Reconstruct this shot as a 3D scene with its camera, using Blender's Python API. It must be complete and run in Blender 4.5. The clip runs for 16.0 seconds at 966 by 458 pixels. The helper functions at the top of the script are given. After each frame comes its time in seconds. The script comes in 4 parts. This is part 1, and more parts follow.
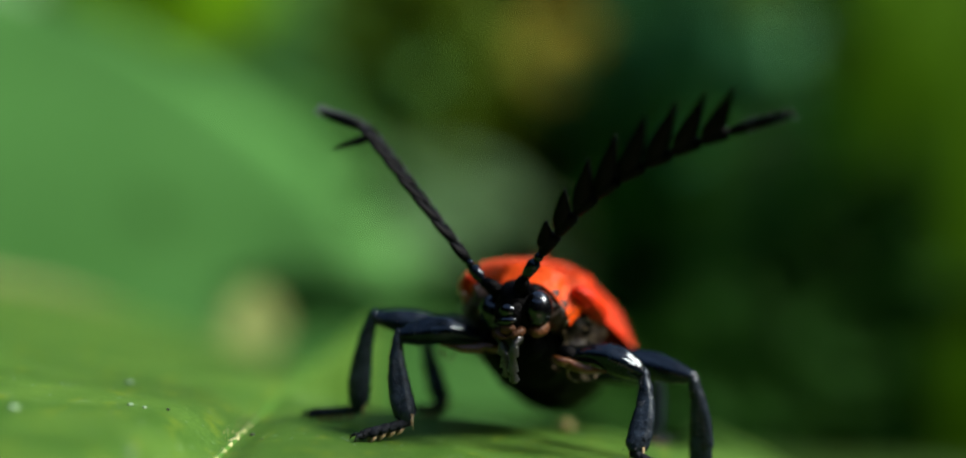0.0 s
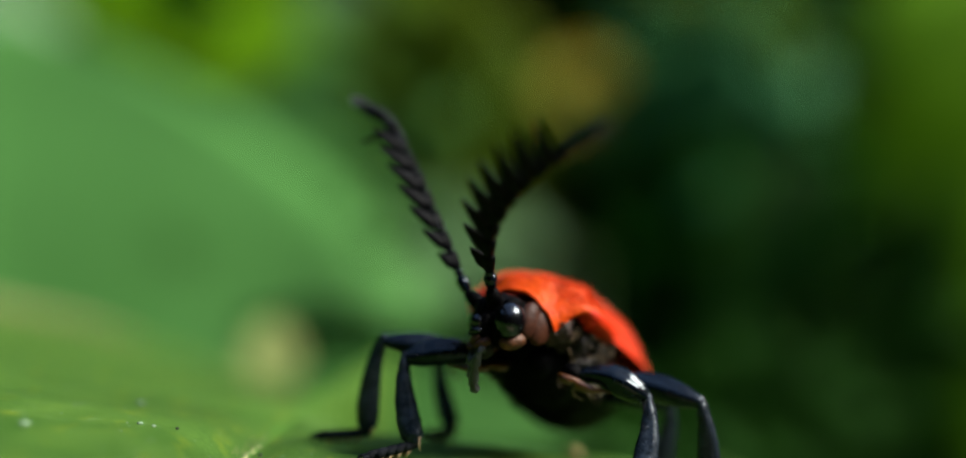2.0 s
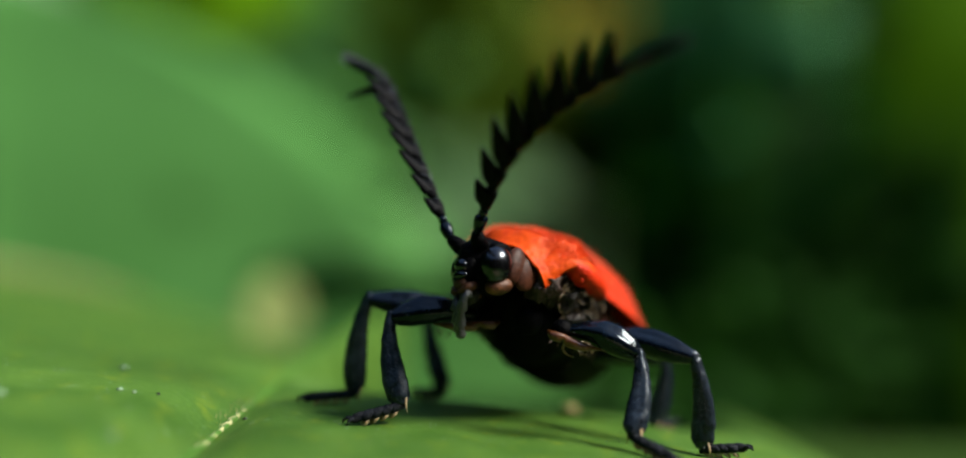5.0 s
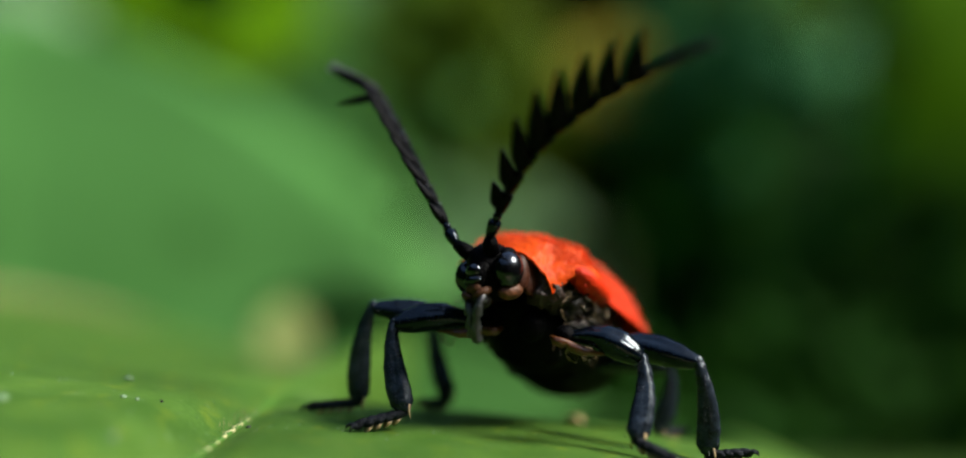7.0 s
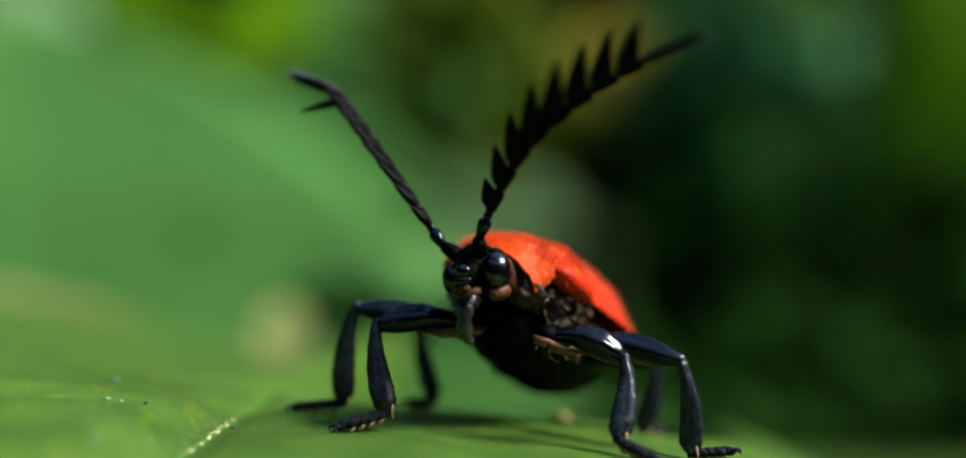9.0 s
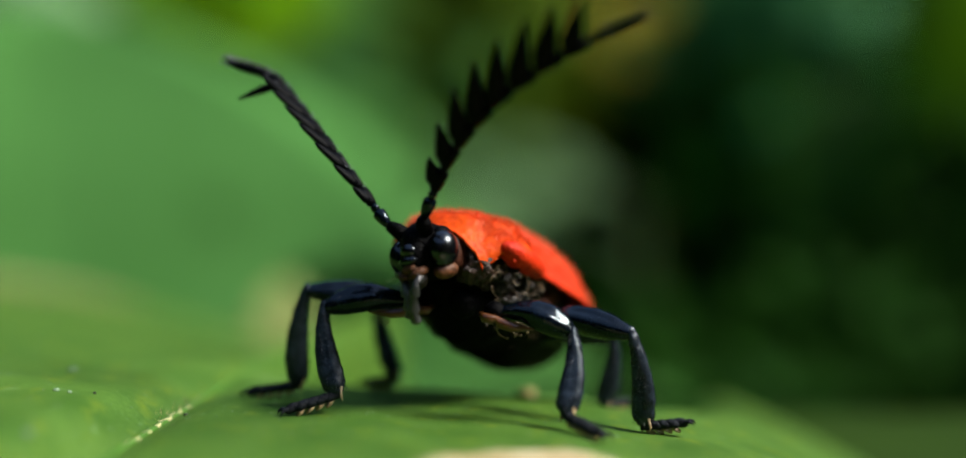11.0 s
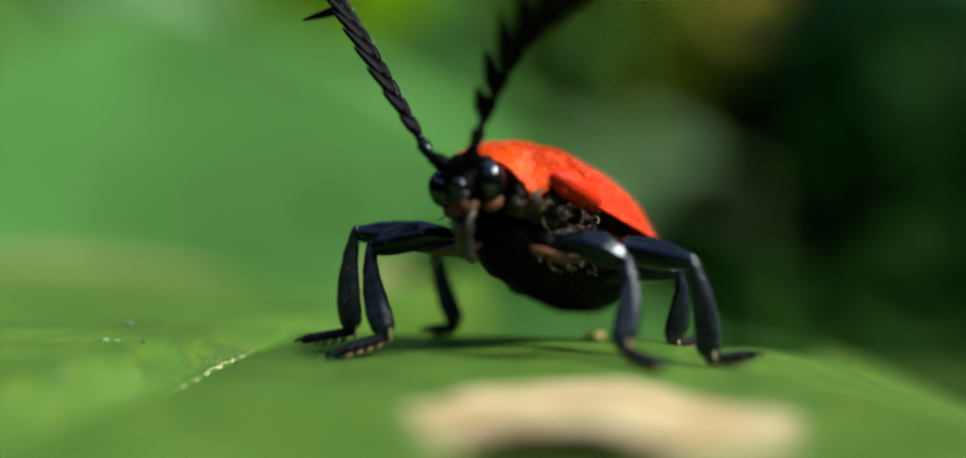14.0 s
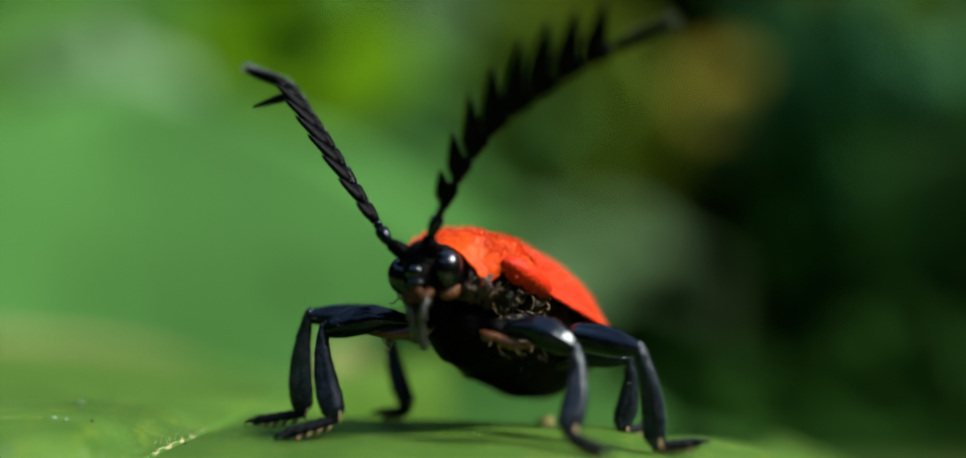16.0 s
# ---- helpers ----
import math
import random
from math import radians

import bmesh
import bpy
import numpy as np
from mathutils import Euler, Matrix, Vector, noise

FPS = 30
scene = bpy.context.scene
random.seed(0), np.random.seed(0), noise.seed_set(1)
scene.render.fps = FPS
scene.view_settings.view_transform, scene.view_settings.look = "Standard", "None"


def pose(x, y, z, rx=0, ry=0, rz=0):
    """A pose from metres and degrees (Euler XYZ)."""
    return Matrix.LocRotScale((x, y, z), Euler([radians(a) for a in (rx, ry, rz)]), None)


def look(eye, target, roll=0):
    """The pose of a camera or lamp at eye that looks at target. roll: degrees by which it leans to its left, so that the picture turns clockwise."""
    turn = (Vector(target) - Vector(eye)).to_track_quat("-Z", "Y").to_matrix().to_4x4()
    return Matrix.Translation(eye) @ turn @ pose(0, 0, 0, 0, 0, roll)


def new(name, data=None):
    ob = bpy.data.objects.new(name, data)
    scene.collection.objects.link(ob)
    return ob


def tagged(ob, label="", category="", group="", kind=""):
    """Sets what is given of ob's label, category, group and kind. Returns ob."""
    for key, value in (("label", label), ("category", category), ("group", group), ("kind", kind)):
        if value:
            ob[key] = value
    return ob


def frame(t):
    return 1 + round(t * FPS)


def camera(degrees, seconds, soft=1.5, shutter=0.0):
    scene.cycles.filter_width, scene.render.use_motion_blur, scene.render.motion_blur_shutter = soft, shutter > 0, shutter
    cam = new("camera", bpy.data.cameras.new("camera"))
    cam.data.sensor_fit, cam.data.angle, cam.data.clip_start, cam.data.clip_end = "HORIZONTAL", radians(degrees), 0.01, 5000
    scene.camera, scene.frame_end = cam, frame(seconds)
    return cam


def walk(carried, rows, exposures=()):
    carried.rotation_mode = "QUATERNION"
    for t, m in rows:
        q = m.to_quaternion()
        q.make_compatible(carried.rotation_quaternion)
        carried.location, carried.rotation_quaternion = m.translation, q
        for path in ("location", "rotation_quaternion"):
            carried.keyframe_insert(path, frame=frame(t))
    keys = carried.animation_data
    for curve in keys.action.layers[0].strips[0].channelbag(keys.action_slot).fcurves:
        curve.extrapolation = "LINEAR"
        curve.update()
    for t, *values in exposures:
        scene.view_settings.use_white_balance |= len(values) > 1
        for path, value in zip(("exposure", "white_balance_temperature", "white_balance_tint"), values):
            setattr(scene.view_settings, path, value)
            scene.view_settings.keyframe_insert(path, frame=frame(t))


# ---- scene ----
# The camera: a close-up lens with a shallow depth of field.
cam = camera(42.0, 16.0, soft=2.0)
cam.data.dof.use_dof = True
cam.data.dof.focus_distance = 0.0429
cam.data.dof.aperture_fstop = 12.8
PATH = [
    (0.0, pose(-0.000000, -0.046000, 0.008421, 88.90, -5.66, 0.11)),
    (0.5, pose(-0.000028, -0.046105, 0.008363, 89.71, -6.43, 0.47)),
    (1.0, pose(-0.001216, -0.045725, 0.008475, 89.92, -7.20, -0.72)),
    (1.5, pose(0.000406, -0.046537, 0.007698, 90.86, -6.10, 0.90)),
    (2.0, pose(0.000652, -0.046400, 0.007793, 90.76, -6.05, 1.24)),
    (2.5, pose(-0.000655, -0.045756, 0.008380, 90.40, -7.78, 0.26)),
    (3.0, pose(-0.000296, -0.045859, 0.008518, 90.72, -8.06, 1.03)),
    (3.5, pose(-0.000513, -0.045914, 0.007959, 91.42, -7.87, 0.34)),
    (4.0, pose(-0.000473, -0.045698, 0.007813, 91.04, -7.80, -0.05)),
    (4.5, pose(0.000845, -0.045390, 0.007963, 89.64, -5.98, 1.44)),
    (5.0, pose(0.001704, -0.045093, 0.008162, 88.29, -4.95, 2.02)),
    (7.5, pose(0.002323, -0.045201, 0.006879, 90.29, -4.48, 2.83)),
    (8.0, pose(0.002231, -0.045238, 0.007071, 90.01, -4.48, 2.64)),
    (10.5, pose(0.005827, -0.044991, 0.007650, 89.38, -2.86, 4.52)),
    (11.0, pose(0.006611, -0.044539, 0.007809, 88.19, -1.99, 5.16)),
    (11.5, pose(0.007666, -0.043678, 0.006496, 87.73, -0.36, 6.30)),
    (12.0, pose(0.007542, -0.044024, 0.006218, 90.11, -2.06, 6.96)),
    (12.5, pose(0.007622, -0.044095, 0.006276, 90.71, -1.81, 7.84)),
    (13.0, pose(0.007712, -0.043944, 0.006482, 89.68, -1.39, 7.70)),
    (13.5, pose(0.009165, -0.042928, 0.005120, 91.62, -1.12, 11.90)),
    (14.0, pose(0.009231, -0.042290, 0.005631, 87.94, 0.59, 11.17)),
    (14.5, pose(0.008374, -0.042995, 0.006117, 90.47, -1.20, 10.50)),
    (15.0, pose(0.008296, -0.043338, 0.005798, 91.69, -1.40, 10.17)),
    (15.5, pose(0.009578, -0.042786, 0.005901, 91.10, -0.49, 9.90)),
    (16.0, pose(0.009991, -0.042779, 0.005657, 91.79, -0.44, 9.88)),
]
walk(cam, PATH)

# ---- light ----
SUN_AZ, SUN_EL = 92.0, 50.0      # degrees clockwise from +y, and above the horizon
world = bpy.data.worlds.new("sky")
scene.world = world
world.use_nodes = True
sky = world.node_tree.nodes.new("ShaderNodeTexSky")
sky.sky_type, sky.sun_disc = "NISHITA", False
sky.sun_elevation, sky.sun_rotation = radians(SUN_EL), radians(SUN_AZ)
world.node_tree.links.new(sky.outputs[0], world.node_tree.nodes["Background"].inputs[0])
world.node_tree.nodes["Background"].inputs[1].default_value = 0.115
sun = new("sun", bpy.data.lights.new("sun", "SUN"))
sun.data.energy, sun.data.angle, sun.data.color = 3.0, radians(21.0), (1.0, 0.96, 0.86)
sun_way = Vector((math.sin(radians(SUN_AZ)) * math.cos(radians(SUN_EL)),
                  math.cos(radians(SUN_AZ)) * math.cos(radians(SUN_EL)), math.sin(radians(SUN_EL))))
sun.matrix_world = look(sun_way * 2.0, (0, 0, 0))
scene.view_settings.exposure = 1.36

MM = 0.001


# ---- materials ----
def material(name, colour, rough=0.5, vary=0.25, scale=900.0, bump=0.3, depth=0.00005,
             through_light=0.0, second=None, fine=4.0, gloss=0.5, gloss_tint=None):
    """A surface with two scales of colour and relief. scale: features per metre."""
    mat = bpy.data.materials.new(name)
    mat.use_nodes = True
    tree = mat.node_tree
    nodes, links = tree.nodes, tree.links
    bsdf = nodes["Principled BSDF"]
    where = nodes.new("ShaderNodeTexCoord").outputs["Object"]
    big, small = nodes.new("ShaderNodeTexNoise"), nodes.new("ShaderNodeTexNoise")
    for tex, s in ((big, scale), (small, scale * fine)):
        tex.inputs["Scale"].default_value, tex.inputs["Detail"].default_value = s, 6.0
        links.new(where, tex.inputs["Vector"])
    ramp = nodes.new("ShaderNodeValToRGB")
    dark = [c * (1 - vary) for c in colour]
    light = second or [min(1, c * (1 + vary)) for c in colour]
    ramp.color_ramp.elements[0].color, ramp.color_ramp.elements[1].color = (*dark, 1), (*light, 1)
    ramp.color_ramp.elements[0].position, ramp.color_ramp.elements[1].position = 0.32, 0.68
    mix = nodes.new("ShaderNodeMath")
    mix.operation = "MULTIPLY_ADD"
    mix.inputs[1].default_value = 0.35
    links.new(small.outputs[0], mix.inputs[0])
    half = nodes.new("ShaderNodeMath")
    half.operation, half.inputs[1].default_value = "MULTIPLY", 0.65
    links.new(big.outputs[0], half.inputs[0])
    links.new(half.outputs[0], mix.inputs[2])
    links.new(mix.outputs[0], ramp.inputs[0])
    links.new(ramp.outputs[0], bsdf.inputs["Base Color"])
    bsdf.inputs["Roughness"].default_value = rough
    bsdf.inputs["Specular IOR Level"].default_value = gloss
    if gloss_tint:
        bsdf.inputs["Specular Tint"].default_value = (*gloss_tint, 1)
    relief = nodes.new("ShaderNodeBump")
    relief.inputs["Strength"].default_value, relief.inputs["Distance"].default_value = bump, depth
    links.new(small.outputs[0], relief.inputs["Height"])
    links.new(relief.outputs[0], bsdf.inputs["Normal"])
    if through_light:
        glow, blend = nodes.new("ShaderNodeBsdfTranslucent"), nodes.new("ShaderNodeMixShader")
        links.new(ramp.outputs[0], glow.inputs[0])
        blend.inputs[0].default_value = through_light
        links.new(bsdf.outputs[0], blend.inputs[1])
        links.new(glow.outputs[0], blend.inputs[2])
        links.new(blend.outputs[0], nodes["Material Output"].inputs[0])
    return mat


black = material("black_chitin", (0.0014, 0.0014, 0.0017), 0.55, 0.3, 1600, 0.8, 0.00008, gloss=0.03)
leg_black = material("leg_chitin", (0.0015, 0.002, 0.004), 0.15, 0.7, 2600, 0.12, 0.00003, gloss=0.27, second=(0.004, 0.008, 0.015), gloss_tint=(0.74, 0.90, 1.0))
# The shanks' blue-grey sheen is put into the base colour.
shank_black = material("shank_chitin", (0.006, 0.009, 0.013), 0.26, 0.5, 2600, 0.5, 0.00005, gloss=0.35, second=(0.026, 0.036, 0.050), gloss_tint=(0.80, 0.92, 1.0))
leg_hair = material("leg_hair", (0.035, 0.040, 0.048), 0.5, 0.4, 2000, 0.2)
foot_black = material("foot_chitin", (0.006, 0.007, 0.009), 0.65, 0.5, 3000, 0.9, 0.00008, gloss=0.12, second=(0.022, 0.026, 0.032))
antenna_black = material("antenna_chitin", (0.0006, 0.0007, 0.0010), 0.5, 0.4, 3000, 0.6, 0.00004, gloss=0.045, second=(0.0018, 0.0024, 0.0036))
eye_black = material("eye_lens", (0.0015, 0.0015, 0.002), 0.23, 0.2, 9000, 0.1, 0.00001, gloss=0.6, gloss_tint=(0.80, 0.90, 1.0))
red = material("red_elytra", (0.58, 0.018, 0.003), 0.5, 0.25, 1500, 0.7, 0.00010, gloss=0.14, second=(0.74, 0.045, 0.006))
orange = material("orange_shield", (0.60, 0.036, 0.001), 0.5, 0.25, 1300, 0.45, 0.00008, gloss=0.10, second=(0.76, 0.084, 0.002))
red_hair = material("red_hair", (0.78, 0.11, 0.020), 0.5, 0.2, 900, 0.1)
brown = material("brown_cuticle", (0.020, 0.009, 0.006), 0.5, 0.5, 1800, 1.0, 0.00012, second=(0.055, 0.024, 0.014), gloss=0.4)
mouth_brown = material("mouth_cuticle", (0.035, 0.013, 0.006), 0.5, 0.5, 1800, 0.8, 0.00008, second=(0.11, 0.042, 0.016), gloss=0.2)
cheek_brown = material("cheek_cuticle", (0.05, 0.016, 0.005), 0.5, 0.5, 1800, 0.5, 0.00008, second=(0.16, 0.055, 0.018), gloss=0.3)
neck_pink = material("neck_cuticle", (0.036, 0.011, 0.006), 0.45, 0.4, 1500, 0.35, 0.00006, second=(0.085, 0.028, 0.014), gloss=0.12)
flank = material("flank_cuticle", (0.005, 0.003, 0.002), 0.45, 0.5, 2200, 1.0, 0.00015, second=(0.02, 0.011, 0.007), gloss=0.35)
tan_joint = material("tan_joint", (0.09, 0.030, 0.007), 0.28, 0.4, 2000, 0.4)
sole_tan = material("sole_pad", (0.42, 0.29, 0.14), 0.5, 0.3, 2500, 0.4)
grey_palp = material("grey_palp", (0.012, 0.012, 0.014), 0.35, 0.5, 2200, 0.9, 0.00008, second=(0.06, 0.06, 0.07), gloss=0.7)
gold_hair = material("golden_hair", (0.15, 0.10, 0.055), 0.3, 0.4, 2000, 0.2)
pale_hair = material("pale_hair", (0.17, 0.19, 0.23), 0.45, 0.3, 2000, 0.2)
vein_pale = material("leaf_vein", (0.30, 0.33, 0.10), 0.5, 0.35, 900, 0.7, 0.00008, second=(0.60, 0.56, 0.28))
speck_dark = material("dark_debris", (0.02, 0.02, 0.015), 0.7, 0.4, 3000, 0.5)
speck_pale = material("pale_dust", (0.17, 0.27, 0.15), 0.6, 0.3, 3000, 0.5)
grain_tan = material("tan_grain", (0.42, 0.33, 0.12), 0.6, 0.3, 2500, 0.5)


def leaf_material(name, colour, second, rough=0.38, through_light=0.3, scale=160.0, stains=(), gloss=0.15, mottle=0.0):
    """Leaf skin: soft blotches, fine cell relief; stains: (x, y, radius x, radius y, colour) of withered patches in metres."""
    mat = material(name, colour, rough, 0.12, scale, 0.35, 0.00006, through_light=through_light, second=second, fine=14.0, gloss=gloss)
    nodes, links = mat.node_tree.nodes, mat.node_tree.links
    bsdf = nodes["Principled BSDF"]
    ramp = nodes["Color Ramp"]
    where = nodes["Texture Coordinate"].outputs["Object"]
    colour_now = ramp.outputs[0]
    for x, y, rx, ry, tint in stains:
        shift = nodes.new("ShaderNodeMapping")
        shift.vector_type = "TEXTURE"
        shift.inputs["Location"].default_value, shift.inputs["Scale"].default_value = (x, y, 0), (rx, ry, 1)
        links.new(where, shift.inputs[0])
        dist = nodes.new("ShaderNodeVectorMath")
        dist.operation = "LENGTH"
        links.new(shift.outputs[0], dist.inputs[0])
        wobble = nodes.new("ShaderNodeTexNoise")
        wobble.inputs["Scale"].default_value = 420.0
        links.new(where, wobble.inputs["Vector"])
        add = nodes.new("ShaderNodeMath")
        add.operation, add.inputs[1].default_value = "MULTIPLY_ADD", 0.5
        links.new(wobble.outputs[0], add.inputs[0])
        links.new(dist.outputs["Value"], add.inputs[2])
        edge = nodes.new("ShaderNodeMapRange")
        edge.inputs["From Min"].default_value, edge.inputs["From Max"].default_value = 1.16, 1.30
        edge.inputs["To Min"].default_value, edge.inputs["To Max"].default_value = 1.0, 0.0
        links.new(add.outputs[0], edge.inputs["Value"])
        mix = nodes.new("ShaderNodeMix")
        mix.data_type = "RGBA"
        blotch, shade = nodes.new("ShaderNodeTexNoise"), nodes.new("ShaderNodeValToRGB")
        blotch.inputs["Scale"].default_value, blotch.inputs["Detail"].default_value = 520.0, 4.0
        links.new(where, blotch.inputs["Vector"])
        links.new(blotch.outputs[0], shade.inputs[0])
        shade.color_ramp.elements[0].position, shade.color_ramp.elements[1].position = 0.36, 0.62
        shade.color_ramp.elements[0].color = (tint[0] * 0.72, tint[1] * 0.58, tint[2] * 0.42, 1)
        shade.color_ramp.elements[1].color = (min(1, tint[0] * 1.15), min(1, tint[1] * 1.15), min(1, tint[2] * 1.2), 1)
        links.new(shade.outputs[0], mix.inputs[7])
        links.new(edge.outputs[0], mix.inputs[0])
        links.new(colour_now, mix.inputs[6])
        colour_now = mix.outputs[2]
    if mottle:
        # Fine yellowish flecks and pale specks between the cells.
        for size, low, high, tint in ((1100.0, 0.56, 0.74, (0.17, 0.25, 0.02)), (2600.0, 0.64, 0.78, (0.20, 0.33, 0.15))):
            speck, edge, mix = nodes.new("ShaderNodeTexNoise"), nodes.new("ShaderNodeMapRange"), nodes.new("ShaderNodeMix")
            speck.inputs["Scale"].default_value, speck.inputs["Detail"].default_value = size, 3.0
            links.new(where, speck.inputs["Vector"])
            edge.inputs["From Min"].default_value, edge.inputs["From Max"].default_value = low, high
            edge.inputs["To Max"].default_value = mottle
            links.new(speck.outputs[0], edge.inputs["Value"])
            mix.data_type = "RGBA"
            mix.inputs[7].default_value = (*tint, 1)
            links.new(edge.outputs[0], mix.inputs[0])
            links.new(colour_now, mix.inputs[6])
            colour_now = mix.outputs[2]
    links.new(colour_now, bsdf.inputs["Base Color"])
    for node in nodes:
        if node.bl_idname == "ShaderNodeBsdfTranslucent":
            links.new(colour_now, node.inputs[0])
    return mat


# ---- mesh helpers: shapes are given in millimetres ----
def mesh_of(name, verts, faces):
    bm = bmesh.new()
    vs = [bm.verts.new((x * MM, y * MM, z * MM)) for x, y, z in verts]
    for f in faces:
        try:
            bm.faces.new([vs[i] for i in f])
        except ValueError:
            pass
    bmesh.ops.recalc_face_normals(bm, faces=bm.faces)
    for f in bm.faces:
        f.smooth = True
    me = bpy.data.meshes.new(name)
    bm.to_mesh(me)
    bm.free()
    return me


def part(name, shape, mat, parent, label="", kind=""):
    ob = new(name, mesh_of(name, *shape))
    ob.data.materials.append(mat)
    ob.parent = parent
    return tagged(ob, label, kind=kind)


def thing(name, label, category, m=None, group="", kind=""):
    ob = new(name)
    ob.empty_display_size = 0.002
    ob.matrix_basis = m or Matrix()
    return tagged(ob, label, category, group, kind)


def join(*shapes):
    verts, faces = [], []
    for v, f in shapes:
        n = len(verts)
        verts += list(v)
        faces += [[i + n for i in q] for q in f]
    return verts, faces


def moved(shape, m):
    return [m @ Vector(v) for v in shape[0]], shape[1]


def tube(points, radii, seg=10, side=(1, 0, 0)):
    """A closed tube through points; radii: one number or (along side, across) for each point."""
    pts = [Vector(p) for p in points]
    verts, faces = [], []
    s = Vector(side)
    for i, p in enumerate(pts):
        way = (pts[min(i + 1, len(pts) - 1)] - pts[max(i - 1, 0)]).normalized()
        s = (s - way * s.dot(way)).normalized()
        u = way.cross(s)
        r = radii[i]
        a, b = r if isinstance(r, tuple) else (r, r)
        for k in range(seg):
            c = 2 * math.pi * k / seg
            verts.append(p + s * (a * math.cos(c)) + u * (b * math.sin(c)))
    for i in range(len(pts) - 1):
        for k in range(seg):
            a, b = i * seg + k, i * seg + (k + 1) % seg
            faces.append((a, b, b + seg, a + seg))
    for i, p, f in ((0, pts[0], 1), (len(pts) - 1, pts[-1], -1)):
        n = len(verts)
        verts.append(p)
        for k in range(seg):
            faces.append((n, i * seg + (k + 1) % seg, i * seg + k)[::f])
    return verts, faces


def limb(keys, rings=44, seg=28, seed=0.0, lump=0.022, hollow=0.0, facing=0.0):
    """A leg piece along z: keys are (z, offset along x, radius along x, radius along y); faintly ridged and lumpy, with a long hollow on the side that faces the angle facing."""
    pts, rr = [], []
    for i in range(rings + 1):
        k = i / rings * (len(keys) - 1)
        j = min(int(k), len(keys) - 2)
        q = [a + (b - a) * (k - j) for a, b in zip(keys[j], keys[j + 1])]
        pts.append((q[1], 0, q[0]))
        rr.append((q[2], q[3]))
    verts, faces = tube(pts, rr, seg)
    out = []
    for n, v in enumerate(verts):
        v = Vector(v)
        i = min(n // seg, rings)
        d = v - Vector(pts[i])
        a = math.atan2(d.y, d.x)
        turned = (a - facing + math.pi) % (2 * math.pi) - math.pi
        sunk = hollow * math.exp(-(turned / 0.42) ** 2 - ((i / rings - 0.55) / 0.2) ** 2)
        out.append(Vector(pts[i]) + d * (1 + 0.05 * math.cos(4 * a + 0.6) - sunk) + d.normalized() * lump * (noise.noise(v * 3.3 + Vector((seed, 0, 0))) + 0.6 * noise.noise(v * 9.0 + Vector((0, seed, 0)))))
    return out, faces


def ball(centre, radii, seg=16, rings=10):
    pts, rr = [], []
    for i in range(rings + 1):
        a = math.pi * (0.04 + 0.92 * i / rings)
        pts.append((centre[0], centre[1], centre[2] - radii[2] * math.cos(a)))
        rr.append((radii[0] * math.sin(a), radii[1] * math.sin(a)))
    return tube(pts, rr, seg)


def shell(top, nu, nv, thick):
    """A curved plate: top(u, v) gives its upper face, u and v from 0 to 1."""
    verts, faces = [], []
    for low in (0, 1):
        for j in range(nv + 1):
            for i in range(nu + 1):
                p = Vector(top(i / nu, j / nv))
                verts.append(p - Vector((0, 0, thick * low)))
    w, n = nu + 1, (nu + 1) * (nv + 1)
    for j in range(nv):
        for i in range(nu):
            a = j * w + i
            faces.append((a, a + 1, a + 1 + w, a + w))
            faces.append((a + n, a + w + n, a + 1 + w + n, a + 1 + n))
    for i in range(nu):
        for j in (0, nv):
            a = j * w + i
            faces.append((a, a + n, a + 1 + n, a + 1))
    for j in range(nv):
        for i in (0, nu):
            a = j * w + i
            faces.append((a, a + w, a + w + n, a + n))
    return verts, faces


def hairs(spots, length, width, droop, rnd):
    """Fine bristles: spots are (place, way)."""
    verts, faces = [], []
    for p, way in spots:
        p, way = Vector(p), Vector(way).normalized()
        side = way.cross(Vector((rnd.uniform(-1, 1), rnd.uniform(-1, 1), rnd.uniform(-1, 1)))).normalized() * width
        l = length * rnd.uniform(0.6, 1.3)
        bend = Vector((rnd.uniform(-1, 1), rnd.uniform(-1, 1), rnd.uniform(-1, 1))) * l * 0.3 + Vector((0, 0, -droop * l))
        n = len(verts)
        verts += [p - side, p + side, p + way * l * 0.55 + side * 0.6 + bend * 0.3, p + way * l * 0.55 - side * 0.6 + bend * 0.3, p + way * l + bend]
        faces += [(n, n + 1, n + 2, n + 3), (n + 3, n + 2, n + 4)]
    return verts, faces


def bone(a, b, side):
    """A pose with its origin at a (in metres), its z towards b and its x near side."""
    z = (Vector(b) - Vector(a)).normalized()
    x = Vector(side) - z * z.dot(Vector(side))
    x.normalize()
    y = z.cross(x)
    m = Matrix((x, y, z)).transposed().to_4x4()
    m.translation = Vector(a) * MM
    return m


def smooth(a, b, x):
    k = min(1.0, max(0.0, (x - a) / (b - a)))
    return k * k * (3 - 2 * k)


# ---- the leaf that carries the beetle ----
def slope(d):
    return 0.07 * d * d / (1 + 0.12 * d) if d > 0 else 0.0


